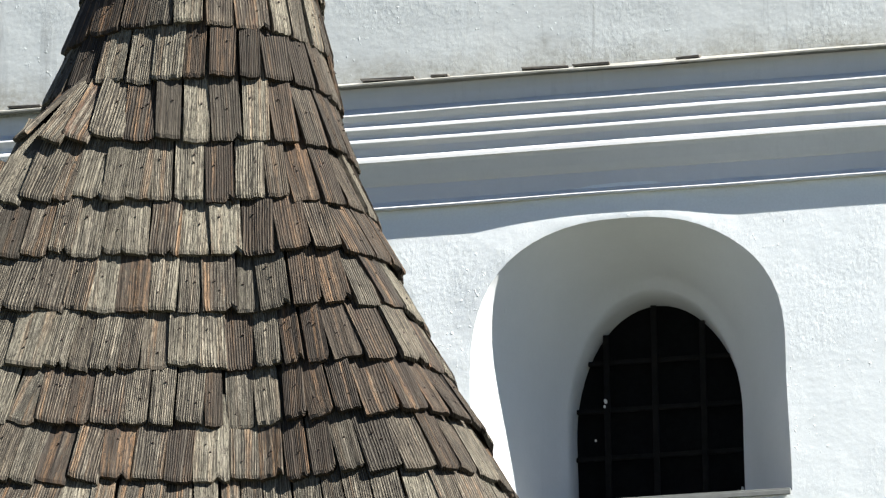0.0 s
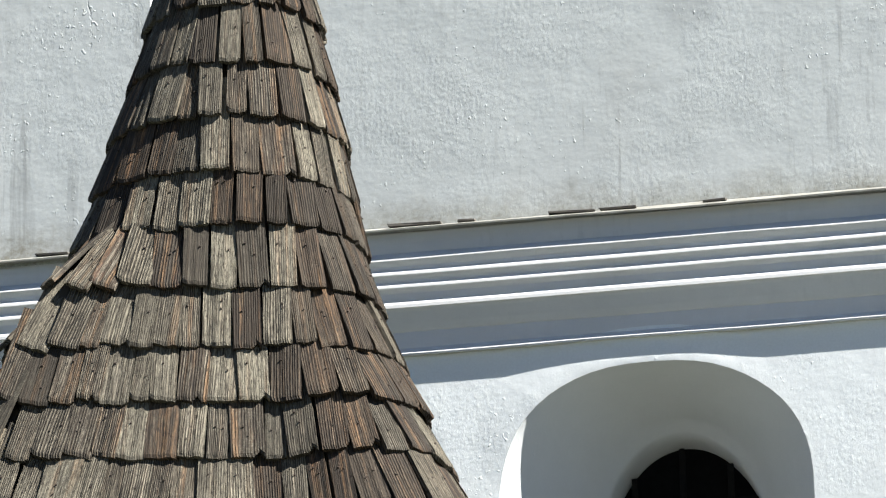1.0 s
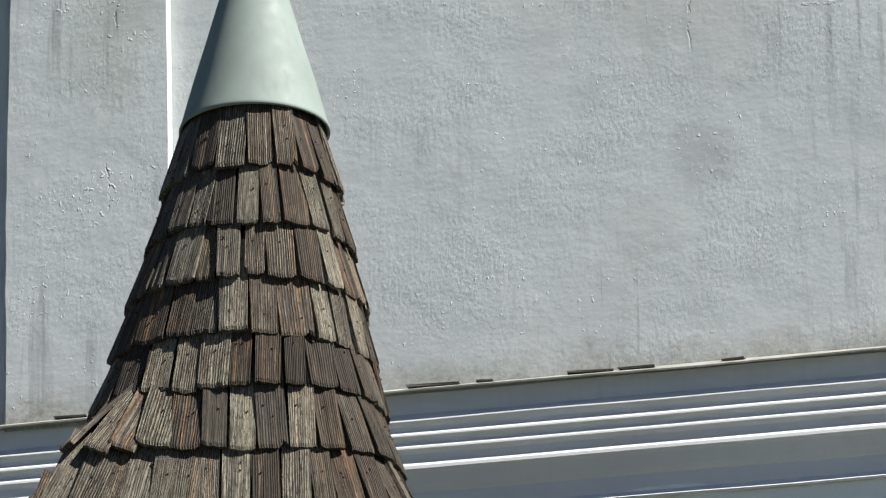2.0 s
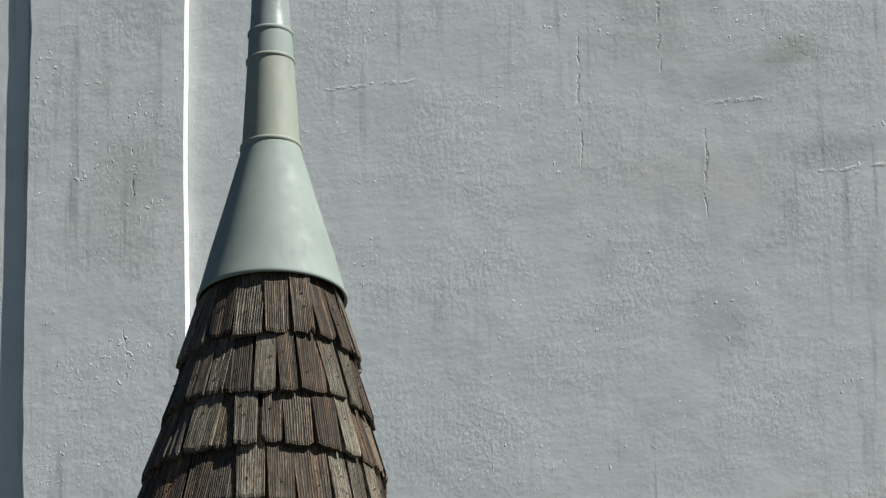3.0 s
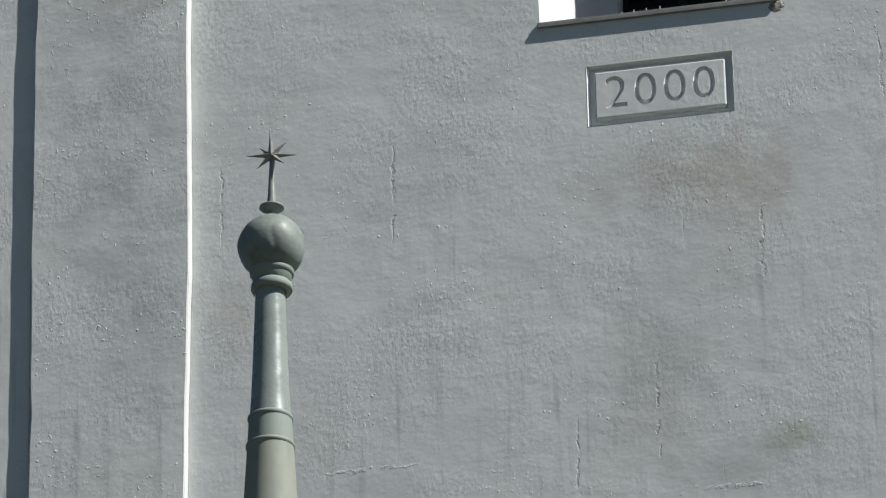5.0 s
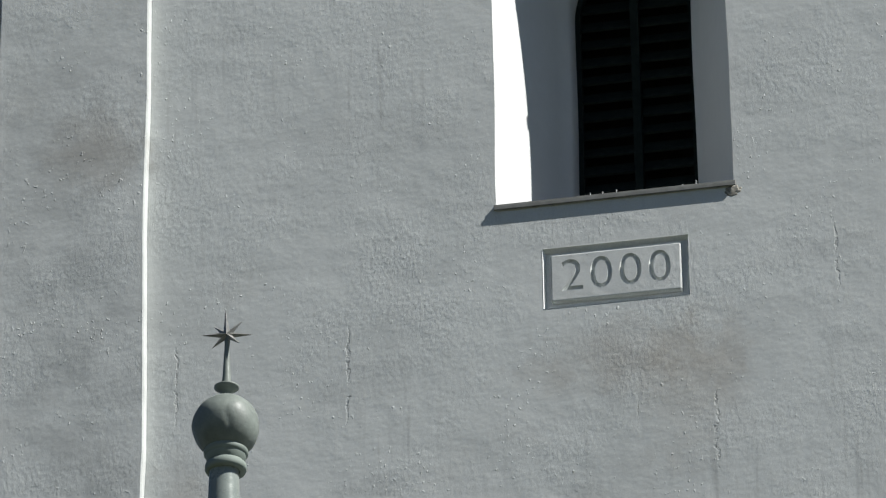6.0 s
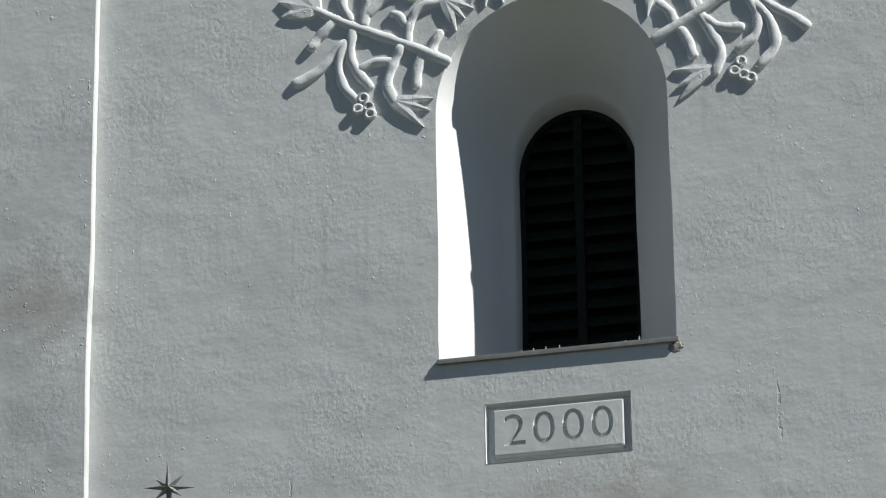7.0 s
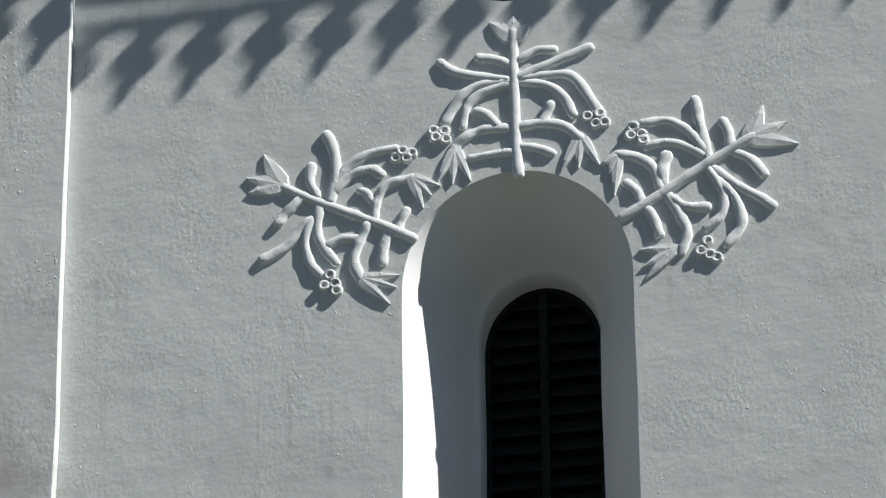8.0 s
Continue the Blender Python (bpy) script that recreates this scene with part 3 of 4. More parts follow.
def berries(s, at):
    for x, z in at:
        on_spray(s, part("berry", ring(x, z, 0.0180, 0.0105, HIGH * 1.1), lime_relief, None, "", True))


left_spray = base("plaster_spray", (-3.152, 0.0, 14.548))
stroke(left_spray, "stem", [(0.000, 0.000), (-0.172, 0.104), (-0.377, 0.213), (-0.479, 0.274), (-0.567, 0.335)], 0.029, 0.027)
blossom(left_spray, [(-0.557, 0.329), (-0.631, 0.494), (-0.704, 0.381), (-0.693, 0.304)], 0.098)
stroke(left_spray, "leaf", [(-0.344, 0.228), (-0.324, 0.378), (-0.337, 0.490), (-0.364, 0.560)], 0.028, 0.033)
stroke(left_spray, "leaf", [(-0.405, 0.259), (-0.434, 0.336), (-0.429, 0.409)], 0.025, 0.029)
stroke(left_spray, "leaf", [(-0.479, 0.243), (-0.530, 0.188), (-0.567, 0.136)], 0.028, 0.029)
stroke(left_spray, "leaf", [(-0.437, 0.135), (-0.533, 0.019), (-0.628, -0.036)], 0.028, 0.033)
stroke(left_spray, "tendril", [(-0.348, 0.228), (-0.300, 0.357), (-0.203, 0.437), (-0.075, 0.461)], 0.025, 0.028)
stroke(left_spray, "tendril", [(-0.331, 0.269), (-0.254, 0.348), (-0.178, 0.367), (-0.132, 0.333)], 0.026, 0.028)
stroke(left_spray, "bud", [(-0.172, 0.207), (-0.198, 0.251), (-0.218, 0.260)], 0.025, 0.026)
stroke(left_spray, "branch", [(-0.162, 0.103), (-0.152, 0.199), (-0.106, 0.279), (-0.004, 0.303)], 0.026, 0.028)
stroke(left_spray, "branch", [(-0.063, 0.031), (-0.052, 0.084), (-0.028, 0.138)], 0.026, 0.028)
stroke(left_spray, "tendril", [(-0.392, 0.191), (-0.401, 0.076), (-0.373, -0.005), (-0.322, -0.086)], 0.026, 0.026)
stroke(left_spray, "tendril", [(-0.427, 0.140), (-0.451, 0.040), (-0.431, -0.071), (-0.383, -0.142)], 0.025, 0.028)
stroke(left_spray, "bud", [(-0.225, 0.026), (-0.304, 0.029), (-0.355, 0.005)], 0.025, 0.025)
stroke(left_spray, "branch", [(-0.193, 0.083), (-0.228, -0.004), (-0.246, -0.092), (-0.221, -0.173)], 0.028, 0.031)
stroke(left_spray, "branch", [(-0.103, 0.036), (-0.122, -0.034), (-0.127, -0.106)], 0.028, 0.031)
blossom(left_spray, [(-0.004, 0.303), (0.118, 0.245), (0.080, 0.201), (0.043, 0.145)], 0.060)
blossom(left_spray, [(-0.221, -0.173), (-0.056, -0.179), (-0.071, -0.236), (-0.097, -0.316)], 0.060)
berries(left_spray, [(-0.041, 0.438), (-0.071, 0.408), (-0.024, 0.401), (-0.001, 0.423)])
berries(left_spray, [(-0.347, -0.146), (-0.370, -0.197), (-0.324, -0.191), (-0.319, -0.229)])
tagged(left_spray, "white plaster relief spray with long leaves leaning west", "relief", "relief sprays round the arch")

mid_spray = base("plaster_spray", (-2.713, 0.0, 14.818))
stroke(mid_spray, "stem", [(0.005, -0.001), (-0.004, 0.190), (-0.006, 0.388), (-0.009, 0.575), (-0.008, 0.726)], 0.029, 0.027)
blossom(mid_spray, [(-0.009, 0.700), (-0.108, 0.788), (-0.006, 0.804), (0.064, 0.754)], 0.098)
stroke(mid_spray, "leaf", [(0.015, 0.578), (0.086, 0.617), (0.160, 0.613)], 0.025, 0.031)
stroke(mid_spray, "leaf", [(0.017, 0.491), (0.157, 0.548), (0.314, 0.607)], 0.028, 0.029)
stroke(mid_spray, "tendril", [(0.022, 0.481), (0.145, 0.486), (0.247, 0.459), (0.345, 0.277)], 0.026, 0.029)
stroke(mid_spray, "tendril", [(0.017, 0.462), (0.124, 0.437), (0.199, 0.369), (0.238, 0.272)], 0.026, 0.028)
stroke(mid_spray, "bud", [(0.113, 0.256), (0.132, 0.299), (0.145, 0.332)], 0.026, 0.028)
stroke(mid_spray, "branch", [(0.014, 0.237), (0.110, 0.244), (0.202, 0.217), (0.266, 0.148)], 0.028, 0.029)
stroke(mid_spray, "branch", [(0.017, 0.136), (0.088, 0.118), (0.148, 0.086)], 0.026, 0.025)
stroke(mid_spray, "leaf", [(-0.033, 0.563), (-0.089, 0.594), (-0.155, 0.610)], 0.025, 0.028)
stroke(mid_spray, "leaf", [(-0.037, 0.484), (-0.191, 0.525), (-0.270, 0.557), (-0.318, 0.605)], 0.026, 0.029)
stroke(mid_spray, "tendril", [(-0.034, 0.472), (-0.147, 0.470), (-0.235, 0.416), (-0.300, 0.299)], 0.026, 0.029)
stroke(mid_spray, "tendril", [(-0.038, 0.460), (-0.148, 0.424), (-0.207, 0.362), (-0.226, 0.266)], 0.026, 0.028)
stroke(mid_spray, "bud", [(-0.081, 0.255), (-0.128, 0.318), (-0.169, 0.336)], 0.025, 0.026)
stroke(mid_spray, "branch", [(-0.041, 0.237), (-0.150, 0.238), (-0.232, 0.199), (-0.268, 0.148)], 0.028, 0.031)
stroke(mid_spray, "branch", [(-0.029, 0.113), (-0.110, 0.110), (-0.195, 0.100)], 0.026, 0.025)
blossom(mid_spray, [(0.266, 0.158), (0.184, -0.008), (0.256, 0.000), (0.345, 0.002)], 0.060)
blossom(mid_spray, [(-0.260, 0.153), (-0.335, -0.006), (-0.272, -0.019), (-0.196, -0.013)], 0.060)
berries(mid_spray, [(0.351, 0.261), (0.298, 0.252), (0.332, 0.211), (0.370, 0.213)])
berries(mid_spray, [(-0.350, 0.256), (-0.304, 0.249), (-0.341, 0.220), (-0.298, 0.207)])
tagged(mid_spray, "upright white plaster relief spray over the crown of the arch", "relief", "relief sprays round the arch")

right_spray = base("plaster_spray", (-2.281, 0.0, 14.550))
stroke(right_spray, "stem", [(0.000, 0.000), (0.168, 0.101), (0.342, 0.217), (0.465, 0.292), (0.553, 0.342)], 0.029, 0.027)
blossom(right_spray, [(0.542, 0.335), (0.599, 0.491), (0.692, 0.394), (0.738, 0.279)], 0.098)
stroke(right_spray, "leaf", [(0.364, 0.253), (0.340, 0.390), (0.325, 0.490), (0.318, 0.550)], 0.028, 0.033)
stroke(right_spray, "leaf", [(0.457, 0.293), (0.450, 0.377), (0.430, 0.430)], 0.026, 0.029)
stroke(right_spray, "leaf", [(0.479, 0.266), (0.543, 0.222), (0.590, 0.148)], 0.026, 0.031)
stroke(right_spray, "leaf", [(0.387, 0.196), (0.479, 0.104), (0.576, 0.029), (0.619, -0.014)], 0.026, 0.029)
stroke(right_spray, "tendril", [(0.353, 0.285), (0.288, 0.396), (0.199, 0.461), (0.097, 0.458)], 0.025, 0.028)
stroke(right_spray, "tendril", [(0.339, 0.274), (0.255, 0.334), (0.180, 0.353), (0.109, 0.342)], 0.023, 0.025)
stroke(right_spray, "bud", [(0.177, 0.142), (0.171, 0.215), (0.189, 0.283)], 0.031, 0.038)
stroke(right_spray, "branch", [(0.159, 0.132), (0.134, 0.232), (0.073, 0.290), (-0.012, 0.316)], 0.026, 0.031)
stroke(right_spray, "branch", [(0.082, 0.071), (0.058, 0.129), (0.021, 0.170)], 0.026, 0.026)
stroke(right_spray, "bud", [(0.209, 0.072), (0.261, 0.026), (0.351, 0.010)], 0.025, 0.028)
stroke(right_spray, "branch", [(0.190, 0.092), (0.240, -0.022), (0.267, -0.103), (0.237, -0.201)], 0.028, 0.028)
stroke(right_spray, "branch", [(0.108, 0.023), (0.134, -0.034), (0.150, -0.101)], 0.026, 0.028)
stroke(right_spray, "tendril", [(0.367, 0.192), (0.418, 0.077), (0.412, -0.030), (0.342, -0.094)], 0.026, 0.028)
stroke(right_spray, "tendril", [(0.400, 0.140), (0.468, 0.042), (0.490, -0.087), (0.429, -0.181)], 0.026, 0.031)
blossom(right_spray, [(-0.008, 0.309), (-0.089, 0.268), (-0.052, 0.217), (-0.030, 0.112)], 0.060)
blossom(right_spray, [(0.215, -0.180), (0.066, -0.169), (0.073, -0.259), (0.089, -0.314)], 0.060)
berries(right_spray, [(0.348, -0.160), (0.319, -0.205), (0.356, -0.228), (0.383, -0.243)])
berries(right_spray, [(0.056, 0.443), (0.090, 0.401), (0.045, 0.401), (0.097, 0.372)])
tagged(right_spray, "white plaster relief spray with a broad bud leaning east", "relief", "relief sprays round the arch")

# ---- eaves high above, with a fretted board edge ----
EAVES, OVER = 17.595, 0.42
eaves = base("eaves", (CX, 0.0, EAVES))
part("soffit", box(LEFT - 0.6, RIGHT + 0.6, -OVER - 0.004, 6.7, EAVES + 0.104, EAVES + 0.16), under_wood, eaves)


def eaves_drop():
    """A fretted board with a round belly and a pointed knob below it, leaning outwards at its foot."""
    bm = bmesh.new()
    half = [(0.1355, -0.10), (0.1355, -0.012), (0.095, -0.004), (0.052, 0.012), (0.050, 0.030), (0.084, 0.052), (0.107, 0.082), (0.103, 0.106), (0.072, 0.134), (0.032, 0.150), (0.034, 0.170), (0.033, 0.194), (0.018, 0.216), (0.002, 0.228)]
    outline = [(-x, h) for x, h in half] + half[::-1]
    a = [bm.verts.new((x, -0.163 * max(h, 0) - 0.004, -h)) for x, h in outline]
    b = [bm.verts.new((x, -0.163 * max(h, 0), -h)) for x, h in outline]
    bmesh.ops.triangle_fill(bm, use_beauty=True, edges=[bm.edges.new((a[k], a[k - 1])) for k in range(len(a))])
    bmesh.ops.triangle_fill(bm, use_beauty=True, edges=[bm.edges.new((b[k], b[k - 1])) for k in range(len(b))])
    for k in range(len(outline)):
        j = (k + 1) % len(outline)
        bm.faces.new((a[k], a[j], b[j], b[k]))
    return bm


first = part("board_drop", eaves_drop(), under_wood, eaves)
for k in range(25):
    o = first if k == 0 else adopt(new("board_drop", first.data), eaves)
    o.location = (-5.930 + 0.272 * k, -OVER - 0.012 + 0.003 * (k - 12), EAVES)
tagged(eaves, "dark wooden eaves with a fretted board edge on the tower", "eaves", kind="structure")

# tile slivers left lying on the cornice ledge
for x, w, d, tilt in ((-3.615, 0.20, 0.030, 0.6), (-3.42, 0.07, 0.02, -1.0), (-3.03, 0.17, 0.022, 1.2), (-2.86, 0.13, 0.02, 0.5), (-2.50, 0.09, 0.012, 0.0), (-4.99, 0.12, 0.03, 0.6)):
    bm = box(-w / 2, w / 2, -d, d, -0.005, 0.005, 0.002)
    for v in bm.verts:
        v.co += Vector((0.012 * noise.noise(v.co * 40), 0.01 * noise.noise(v.co * 33 + Vector((3, 3, 3))), 0.004 * noise.noise(v.co * 50)))
    t = part("tile_sliver", bm, slate)
    t.matrix_world = pose(x, -0.048, 9.236, 9, tilt, 2 * tilt)
    tagged(t, "broken dark tile sliver lying on the cornice ledge", "tile fragment", "tile slivers on the ledge")

# ---- the turret and its shingled spire ----
AX, AY = -3.85, -2.0
VIEW = math.atan2(-17.0, 3.85)          # the side that faces the churchyard path
Z_KEYS = [6.2, 6.6, 7.06, 7.22, 7.42, 7.57, 7.80, 8.03, 8.26, 8.44, 8.62, 8.84, 9.17, 9.44, 9.9]
A_KEYS = [0.98, 0.82, 0.66, 0.61, 0.56, 0.53, 0.485, 0.445, 0.412, 0.395, 0.374, 0.342, 0.275, 0.222, 0.13]
WR_KEYS = [0.439, 0.503, 0.567, 0.541, 0.474, 0.441, 0.33, 0.205, 0.12, 0.026, 0, 0, 0, 0, 0]
WL_KEYS = [0.6, 0.6, 0.6, 0.6, 0.6, 0.6, 0.707, 0.478, 0.382, 0.239, 0.182, 0.103, 0.038, 0, 0]


def ease(t):
    t = min(1.0, max(0.0, t))
    return t * t * (3 - 2 * t)


def surface(phi, z):
    """The point of the roof's skin at the angle phi (0: the front, positive: to the east) and height z."""
    a = float(np.interp(z, Z_KEYS, A_KEYS))
    p = (phi + math.pi) % (2 * math.pi) - math.pi
    d = math.degrees(p)
    if p >= 0:
        c = ease((d - 8) / 38) if d < 48 else 1 - ease((d - 50) / 60)
        r = a * (1 + float(np.interp(z, Z_KEYS, WR_KEYS)) * c)
    else:
        flare = float(np.interp(z, Z_KEYS, WL_KEYS))
        round_r = a * (1 + flare * (ease((-d - 18) / 52) if d > -72 else 1 - ease((-d - 76) / 60)))
        side = 0.96 * a * (1 + flare)
        square_r = min(a / max(0.05, math.cos(p)), side / max(0.05, math.sin(-p)))
        k = ease((8.36 - z) / 0.28) * (1 - ease((-d - 95) / 50))
        r = round_r + (square_r - round_r) * k
    g = VIEW + p
    return Vector((AX + r * math.cos(g), AY + r * math.sin(g), z))


def course(z, phi):
    """The height of a row at phi: the lower rows sweep up towards the east hip."""
    d = math.degrees(phi)
    return z + 0.015 * ease((d - 14) / 34) * (1 - ease((d - 60) / 40)) * ease((8.3 - z) / 0.9)


turret = base("turret", (AX, AY, 0))
part("turret_wall", lathe([(0.0, 0.98), (6.22, 0.98)], (AX, AY, 0), 16, 0.0, True), lime_white, turret)
tagged(turret, "plain white plastered stair turret below the spire", "turret", kind="structure")

spire = base("spire", (AX, AY, 6.2))
bm = bmesh.new()
rings = [[bm.verts.new(surface(2 * math.pi * k / 60, z) * 1.0 - Vector((math.cos(VIEW + 2 * math.pi * k / 60), math.sin(VIEW + 2 * math.pi * k / 60), 0)) * 0.028) for k in range(60)] for z in [6.2 + 0.12 * i for i in range(28)]]
for a, b in zip(rings, rings[1:]):
    for k in range(60):
        bm.faces.new((a[k], a[(k + 1) % 60], b[(k + 1) % 60], b[k]))
bm.faces.new(rings[0])
bm.faces.new(rings[-1])
part("roof_core", bm, under_wood, spire, "dark boards below the shingles", smooth=True)
tagged(spire, "weathered grey-brown wooden shingled spire with flared hips", "spire")

# ---- the tin finial on the spire ----
at = (AX + 0.004, AY, 0)
finial = base("finial", (AX, AY, 9.40))
part("cap", lathe([(9.428, 0.246), (9.420, 0.254), (9.426, 0.258), (9.436, 0.256), (9.45, 0.250), (9.60, 0.211), (9.75, 0.168), (9.88, 0.132), (9.96, 0.110), (9.998, 0.102)], at, 72), tin_paint, finial, "pale green painted tin cone", True)
part("seam", lathe([(9.986, 0.101), (9.992, 0.1075), (10.002, 0.1075), (10.008, 0.099)], at), tin_worn, finial, "", True)
part("lower_pole", lathe([(10.006, 0.1005), (10.10, 0.0945), (10.23, 0.0865), (10.327, 0.0815)], at), tin_worn, finial, "yellowed green tin tube", True)
part("seam", lathe([(10.320, 0.0815), (10.325, 0.086), (10.333, 0.086), (10.338, 0.080)], at), tin_worn, finial, "", True)
part("sleeve", lathe([(10.336, 0.0805), (10.433, 0.0755)], at), tin_paint, finial, "", True)
part("seam", lathe([(10.428, 0.0765), (10.433, 0.0800), (10.441, 0.0795), (10.446, 0.0740)], at), tin_paint, finial, "", True)
part("upper_pole", lathe([(10.444, 0.0725), (10.52, 0.0675), (10.70, 0.0605), (10.955, 0.0520)], at), tin_gloss, finial, "glossy grey-green tin tube", True)
BX = (AX + 0.010, AY, 0)
part("collar", lathe([(10.935, 0.050), (10.935, 0.069), (10.945, 0.074), (10.962, 0.073), (10.972, 0.064)], BX), tin_paint, finial, "", True)
part("collar", lathe([(10.968, 0.056), (10.985, 0.069), (11.003, 0.072)], BX), tin_paint, finial, "", True)
part("collar", lathe([(10.998, 0.071), (11.004, 0.078), (11.016, 0.079), (11.026, 0.074)], BX), tin_paint, finial, "", True)
BALL = [(11.115 + 0.121 * math.sin(a), 0.1195 * math.cos(a)) for a in [radians(-70 + 158 * k / 22) for k in range(23)]]
part("ball", lathe(BALL, BX, 96, 0.07), tin_ball, finial, "dented grey-green tin ball", True)
# the disc takes the dark ball tin to stand for its shaded underside
part("disc", lathe([(11.228, 0.018), (11.252, 0.016), (11.262, 0.028), (11.272, 0.044), (11.278, 0.044), (11.284, 0.020)], BX, 40), tin_ball, finial, "", True)
part("spike", lathe([(11.280, 0.019), (11.32, 0.0145), (11.45, 0.008), (11.50, 0.005)], BX, 24), tin_ball, finial, "", True)


def star_mesh(c, r, points):
    """Slender four-sided rays, turned a little out of one plane."""
    bm = bmesh.new()
    for k in range(points):
        a = 2 * math.pi * k / points + math.pi / 2
        d = Vector((math.cos(a), 0.34 * math.sin(3 * a + 0.5), math.sin(a))).normalized()
        s = d.cross(Vector((0, 1, 0))).normalized() * 0.0135
        q = Vector((0, 1, 0)) * 0.013
        vs = [bm.verts.new(c + p) for p in (s, q, -s, -q)]
        tip = bm.verts.new(c + d * r * (1.0 if k % 2 == 0 else 0.84))
        for j in range(4):
            bm.faces.new((vs[j], vs[(j + 1) % 4], tip))
        bm.faces.new(vs)
    return bm


part("star", star_mesh(Vector((AX + 0.010, AY, 11.488)), 0.094, 8), star_metal, finial, "tarnished many-pointed metal star")
tagged(finial, "pale green tin finial with ball and star", "finial")

# ---- ground ----
bm = bmesh.new()
N = 40
grid = [[bm.verts.new(((i / N - 0.5) * 900, (j / N - 0.5) * 900, 0.0)) for j in range(N + 1)] for i in range(N + 1)]
for i in range(N):
    for j in range(N):
        bm.faces.new((grid[i][j], grid[i + 1][j], grid[i + 1][j + 1], grid[i][j + 1]))
tagged(part("ground", bm, grass_green), "mown churchyard grass", "ground", kind="structure")


# ---- shingles, row by row ----
LENGTH, THICK = 0.36, 0.017


def shingle_mesh(seed, wood):
    """One cleft shingle: unit width, lower end at the origin, ragged there, grain down its length."""
    rnd = random.Random(seed)
    me = bpy.data.meshes.new("shingle")
    bm = bmesh.new()
    uvl = bm.loops.layers.uv.new("grain")
    n = 7
    low = [rnd.uniform(-0.003, 0.003) for _ in range(n)]
    if seed % 3 == 0:
        low = [v + 0.006 * abs(k - 3) / 3 for k, v in enumerate(low)]
    if seed % 4 == 1:
        low[0] += 0.012
    if seed % 5 == 2:
        low[-1] += 0.014
    if seed % 8 == 3:
        low[rnd.randrange(1, 6)] += 0.018
    lift = [rnd.uniform(-0.003, 0.003) for _ in range(n)]
    rows = []
    for y, t in ((0.0, THICK), (0.012, THICK * 1.05), (LENGTH, THICK * 0.5)):
        top = []
        bot = []
        for k in range(n):
            x = k / (n - 1) - 0.5 + (rnd.uniform(-0.02, 0.02) if 0 < k < n - 1 else 0)
            yy = y + (low[k] if y < 0.1 else 0)
            top.append(bm.verts.new((x, yy, t + lift[k] * (1 if y < 0.1 else 0.4) - (0.003 if y == 0 else 0))))
            bot.append(bm.verts.new((x, yy, 0.0)))
        rows.append((top, bot))
    for (t0, b0), (t1, b1) in zip(rows, rows[1:]):
        for k in range(n - 1):
            bm.faces.new((t0[k], t0[k + 1], t1[k + 1], t1[k]))
        bm.faces.new((t0[0], t1[0], b1[0], b0[0]))
        bm.faces.new((t0[-1], b0[-1], b1[-1], t1[-1]))
    for k in range(n - 1):
        bm.faces.new((rows[0][1][k], rows[0][1][k + 1], rows[0][0][k + 1], rows[0][0][k]))
    for f in bm.faces:
        for lp in f.loops:
            lp[uvl].uv = (lp.vert.co.x * 0.1 + lp.vert.co.z * 0.6, lp.vert.co.y + lp.vert.co.z * 0.5)
    bm.to_mesh(me)
    bm.free()
    me.materials.append(wood)
    return me


GREY = [shingle_mesh(k, shingle_grey) for k in range(16)]
BROWN = [shingle_mesh(k, shingle_brown) for k in range(16)]
nail_bm = bmesh.new()
bmesh.ops.create_cone(nail_bm, cap_ends=True, segments=6, radius1=0.0034, radius2=0.0028, depth=0.006)
NAIL = bpy.data.meshes.new("nail")
nail_bm.to_mesh(NAIL)
nail_bm.free()
NAIL.materials.append(nail_iron)

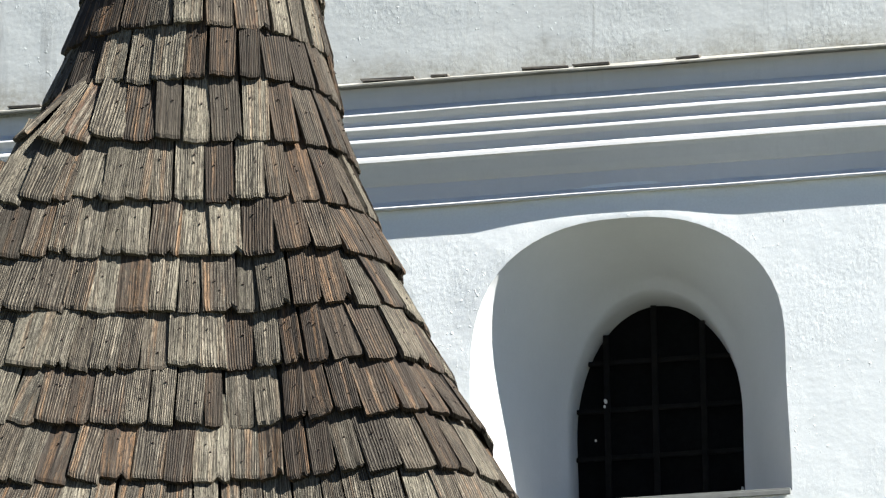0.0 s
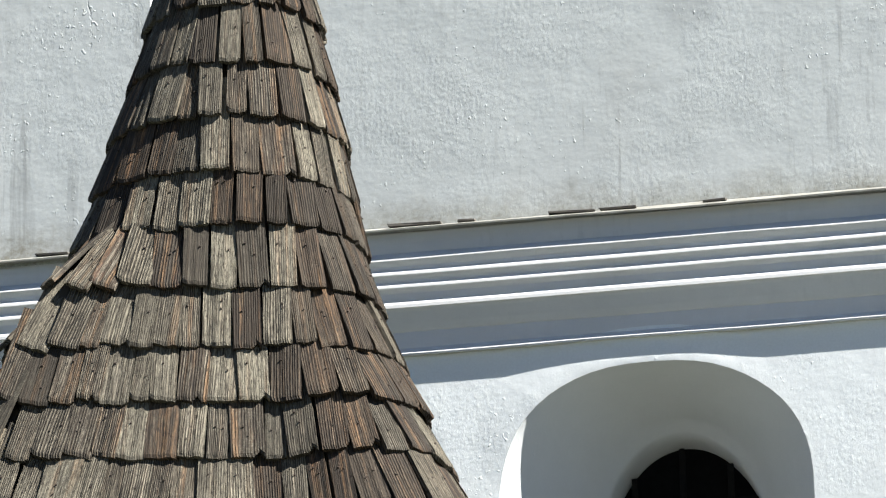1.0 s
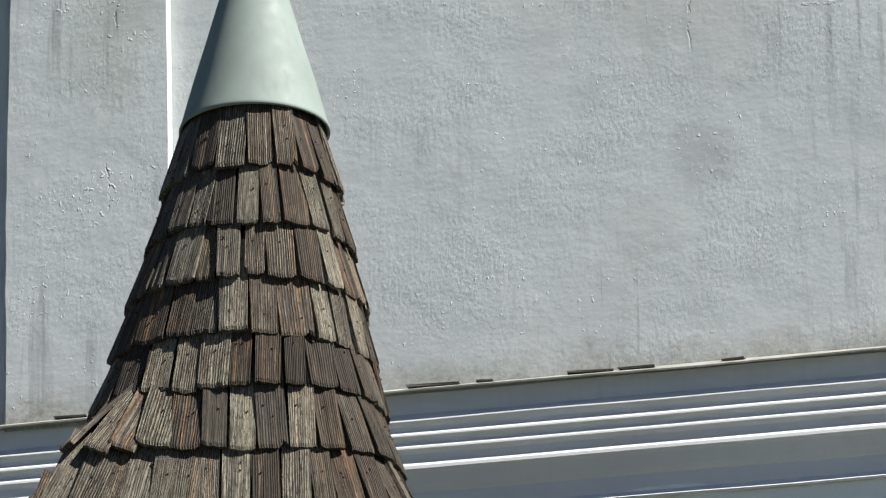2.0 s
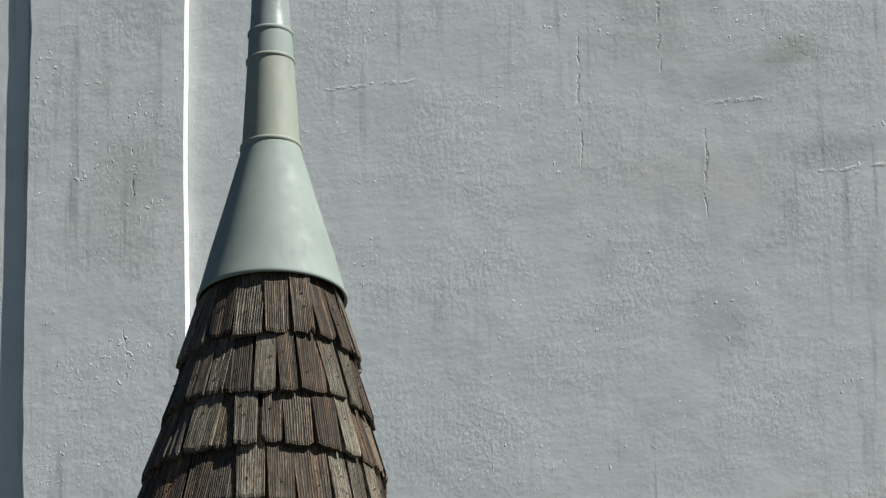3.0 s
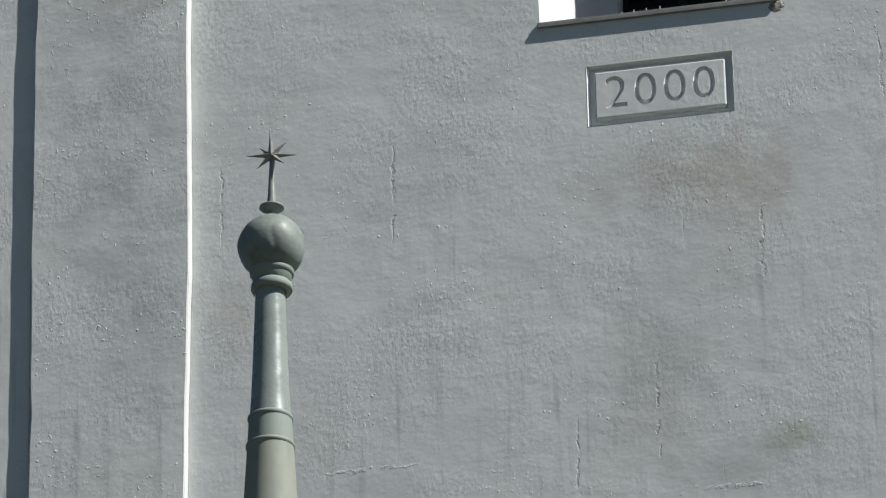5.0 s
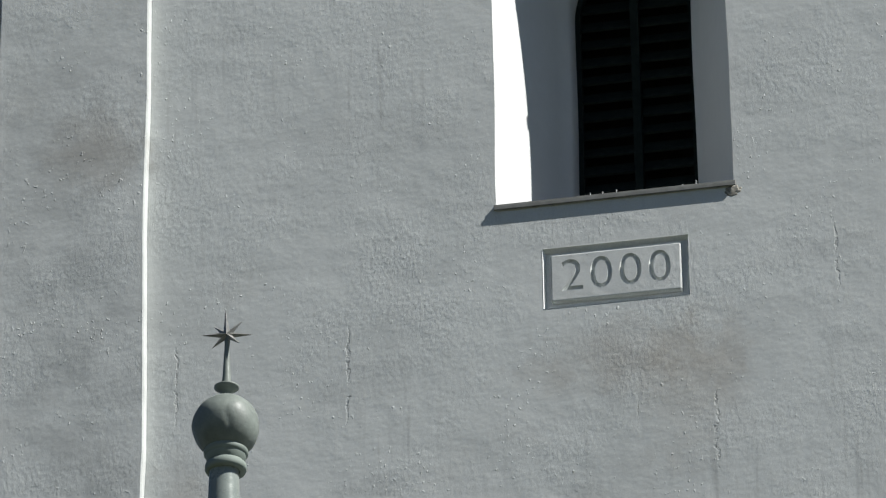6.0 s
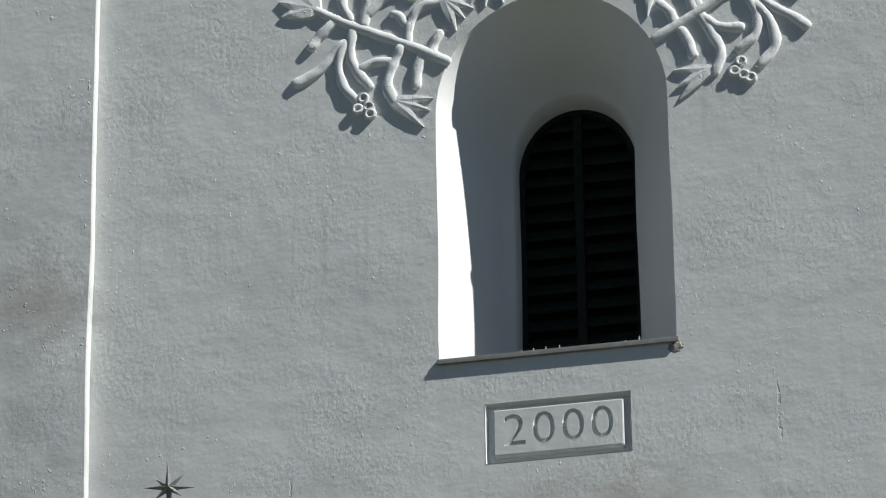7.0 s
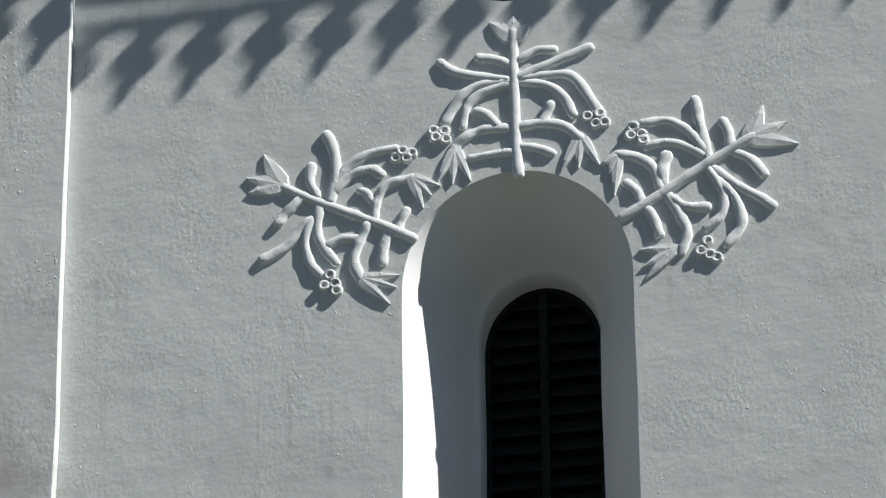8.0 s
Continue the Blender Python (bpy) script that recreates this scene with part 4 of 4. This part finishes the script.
ROWS_Z = [9.175, 8.950, 8.741, 8.530, 8.331, 8.103, 7.882, 7.682, 7.473, 7.268, 7.061, 6.853, 6.64, 6.43, 6.22]
dice = random.Random(7)
rest = []
for i, z in enumerate(ROWS_Z):
    phi = -math.pi + dice.uniform(0, 0.1)
    end = phi + 2 * math.pi
    while phi < end - 0.01:
        wide = dice.choice((0.072, 0.082, 0.090, 0.096, 0.100, 0.106, 0.118)) * (0.94 if z > 8.6 else 1.0)
        here = surface(phi, z)
        step = wide / max(0.05, (surface(phi + 0.01, z) - here).length / 0.01)
        mid = phi + step / 2
        zz = course(z, mid) + dice.uniform(-0.010, 0.010)
        low = surface(mid, zz)
        high = surface(mid, zz + LENGTH * 0.9)
        across = (surface(mid + step / 2, zz) - surface(mid - step / 2, zz)).normalized()
        upward = (high - low).normalized()
        across = (across - upward * across.dot(upward)).normalized()
        out = across.cross(upward)
        if out.dot(low - Vector((AX, AY, low.z))) < 0:
            out = -out
            across = -across
        kick = math.radians(3.6 + dice.uniform(-0.8, 1.5))
        m = Matrix((across, upward, out)).transposed().to_4x4()
        m.translation = low + out * (0.010 + dice.uniform(0, 0.010))
        m = m @ pose(0, 0, 0, -math.degrees(kick), dice.uniform(-4.5, 4.5), dice.uniform(-2.4, 2.4)) @ Matrix.Diagonal(((low - surface(mid, zz)).length + wide - dice.choice((0.003, 0.005, 0.007, 0.010, 0.016)), 1, 1, 1))
        # browner wood towards the east hip, its shade partly put into the colour
        brown_share = 0.2 + (0.78 if z < 8.5 else 0.3) * ease((math.degrees(mid) - (10 if z > 8.0 else 5)) / 20)
        v = (BROWN if dice.random() < brown_share else GREY)[dice.randrange(16)]
        if -1.75 < mid < 1.75 and 6.7 < z:
            ob = adopt(new("shingle", v), spire)
            ob.matrix_basis = m
            for _ in range(dice.choice((1, 1, 2))):
                q = adopt(new("nail", NAIL), ob)
                q.matrix_parent_inverse = Matrix.Identity(4)
                hold = m @ Vector((dice.uniform(-0.25, 0.25), dice.uniform(0.045, 0.17) if z > 8.5 or z < 7.7 else dice.uniform(0.12, 0.18), THICK * 0.98))
                q.matrix_basis = m.inverted() @ Matrix.Translation(hold) @ m.to_quaternion().to_matrix().to_4x4()
        else:
            rest.append((v, m))
        phi += step

verts, faces, uvs = [], [], []
for v, m in rest:
    k = len(verts)
    verts += [m @ p.co for p in v.vertices]
    faces += [[k + j for j in p.vertices] for p in v.polygons]
    uvs += [tuple(d.uv) for d in v.uv_layers["grain"].data]
me = bpy.data.meshes.new("far_shingles")
me.from_pydata(verts, [], faces)
layer = me.uv_layers.new(name="grain")
layer.data.foreach_set("uv", [c for u in uvs for c in u])
me.materials.append(shingle_grey)
tagged(adopt(new("far_shingles", me), spire), "weathered wooden shingles round the back", kind="stuff")
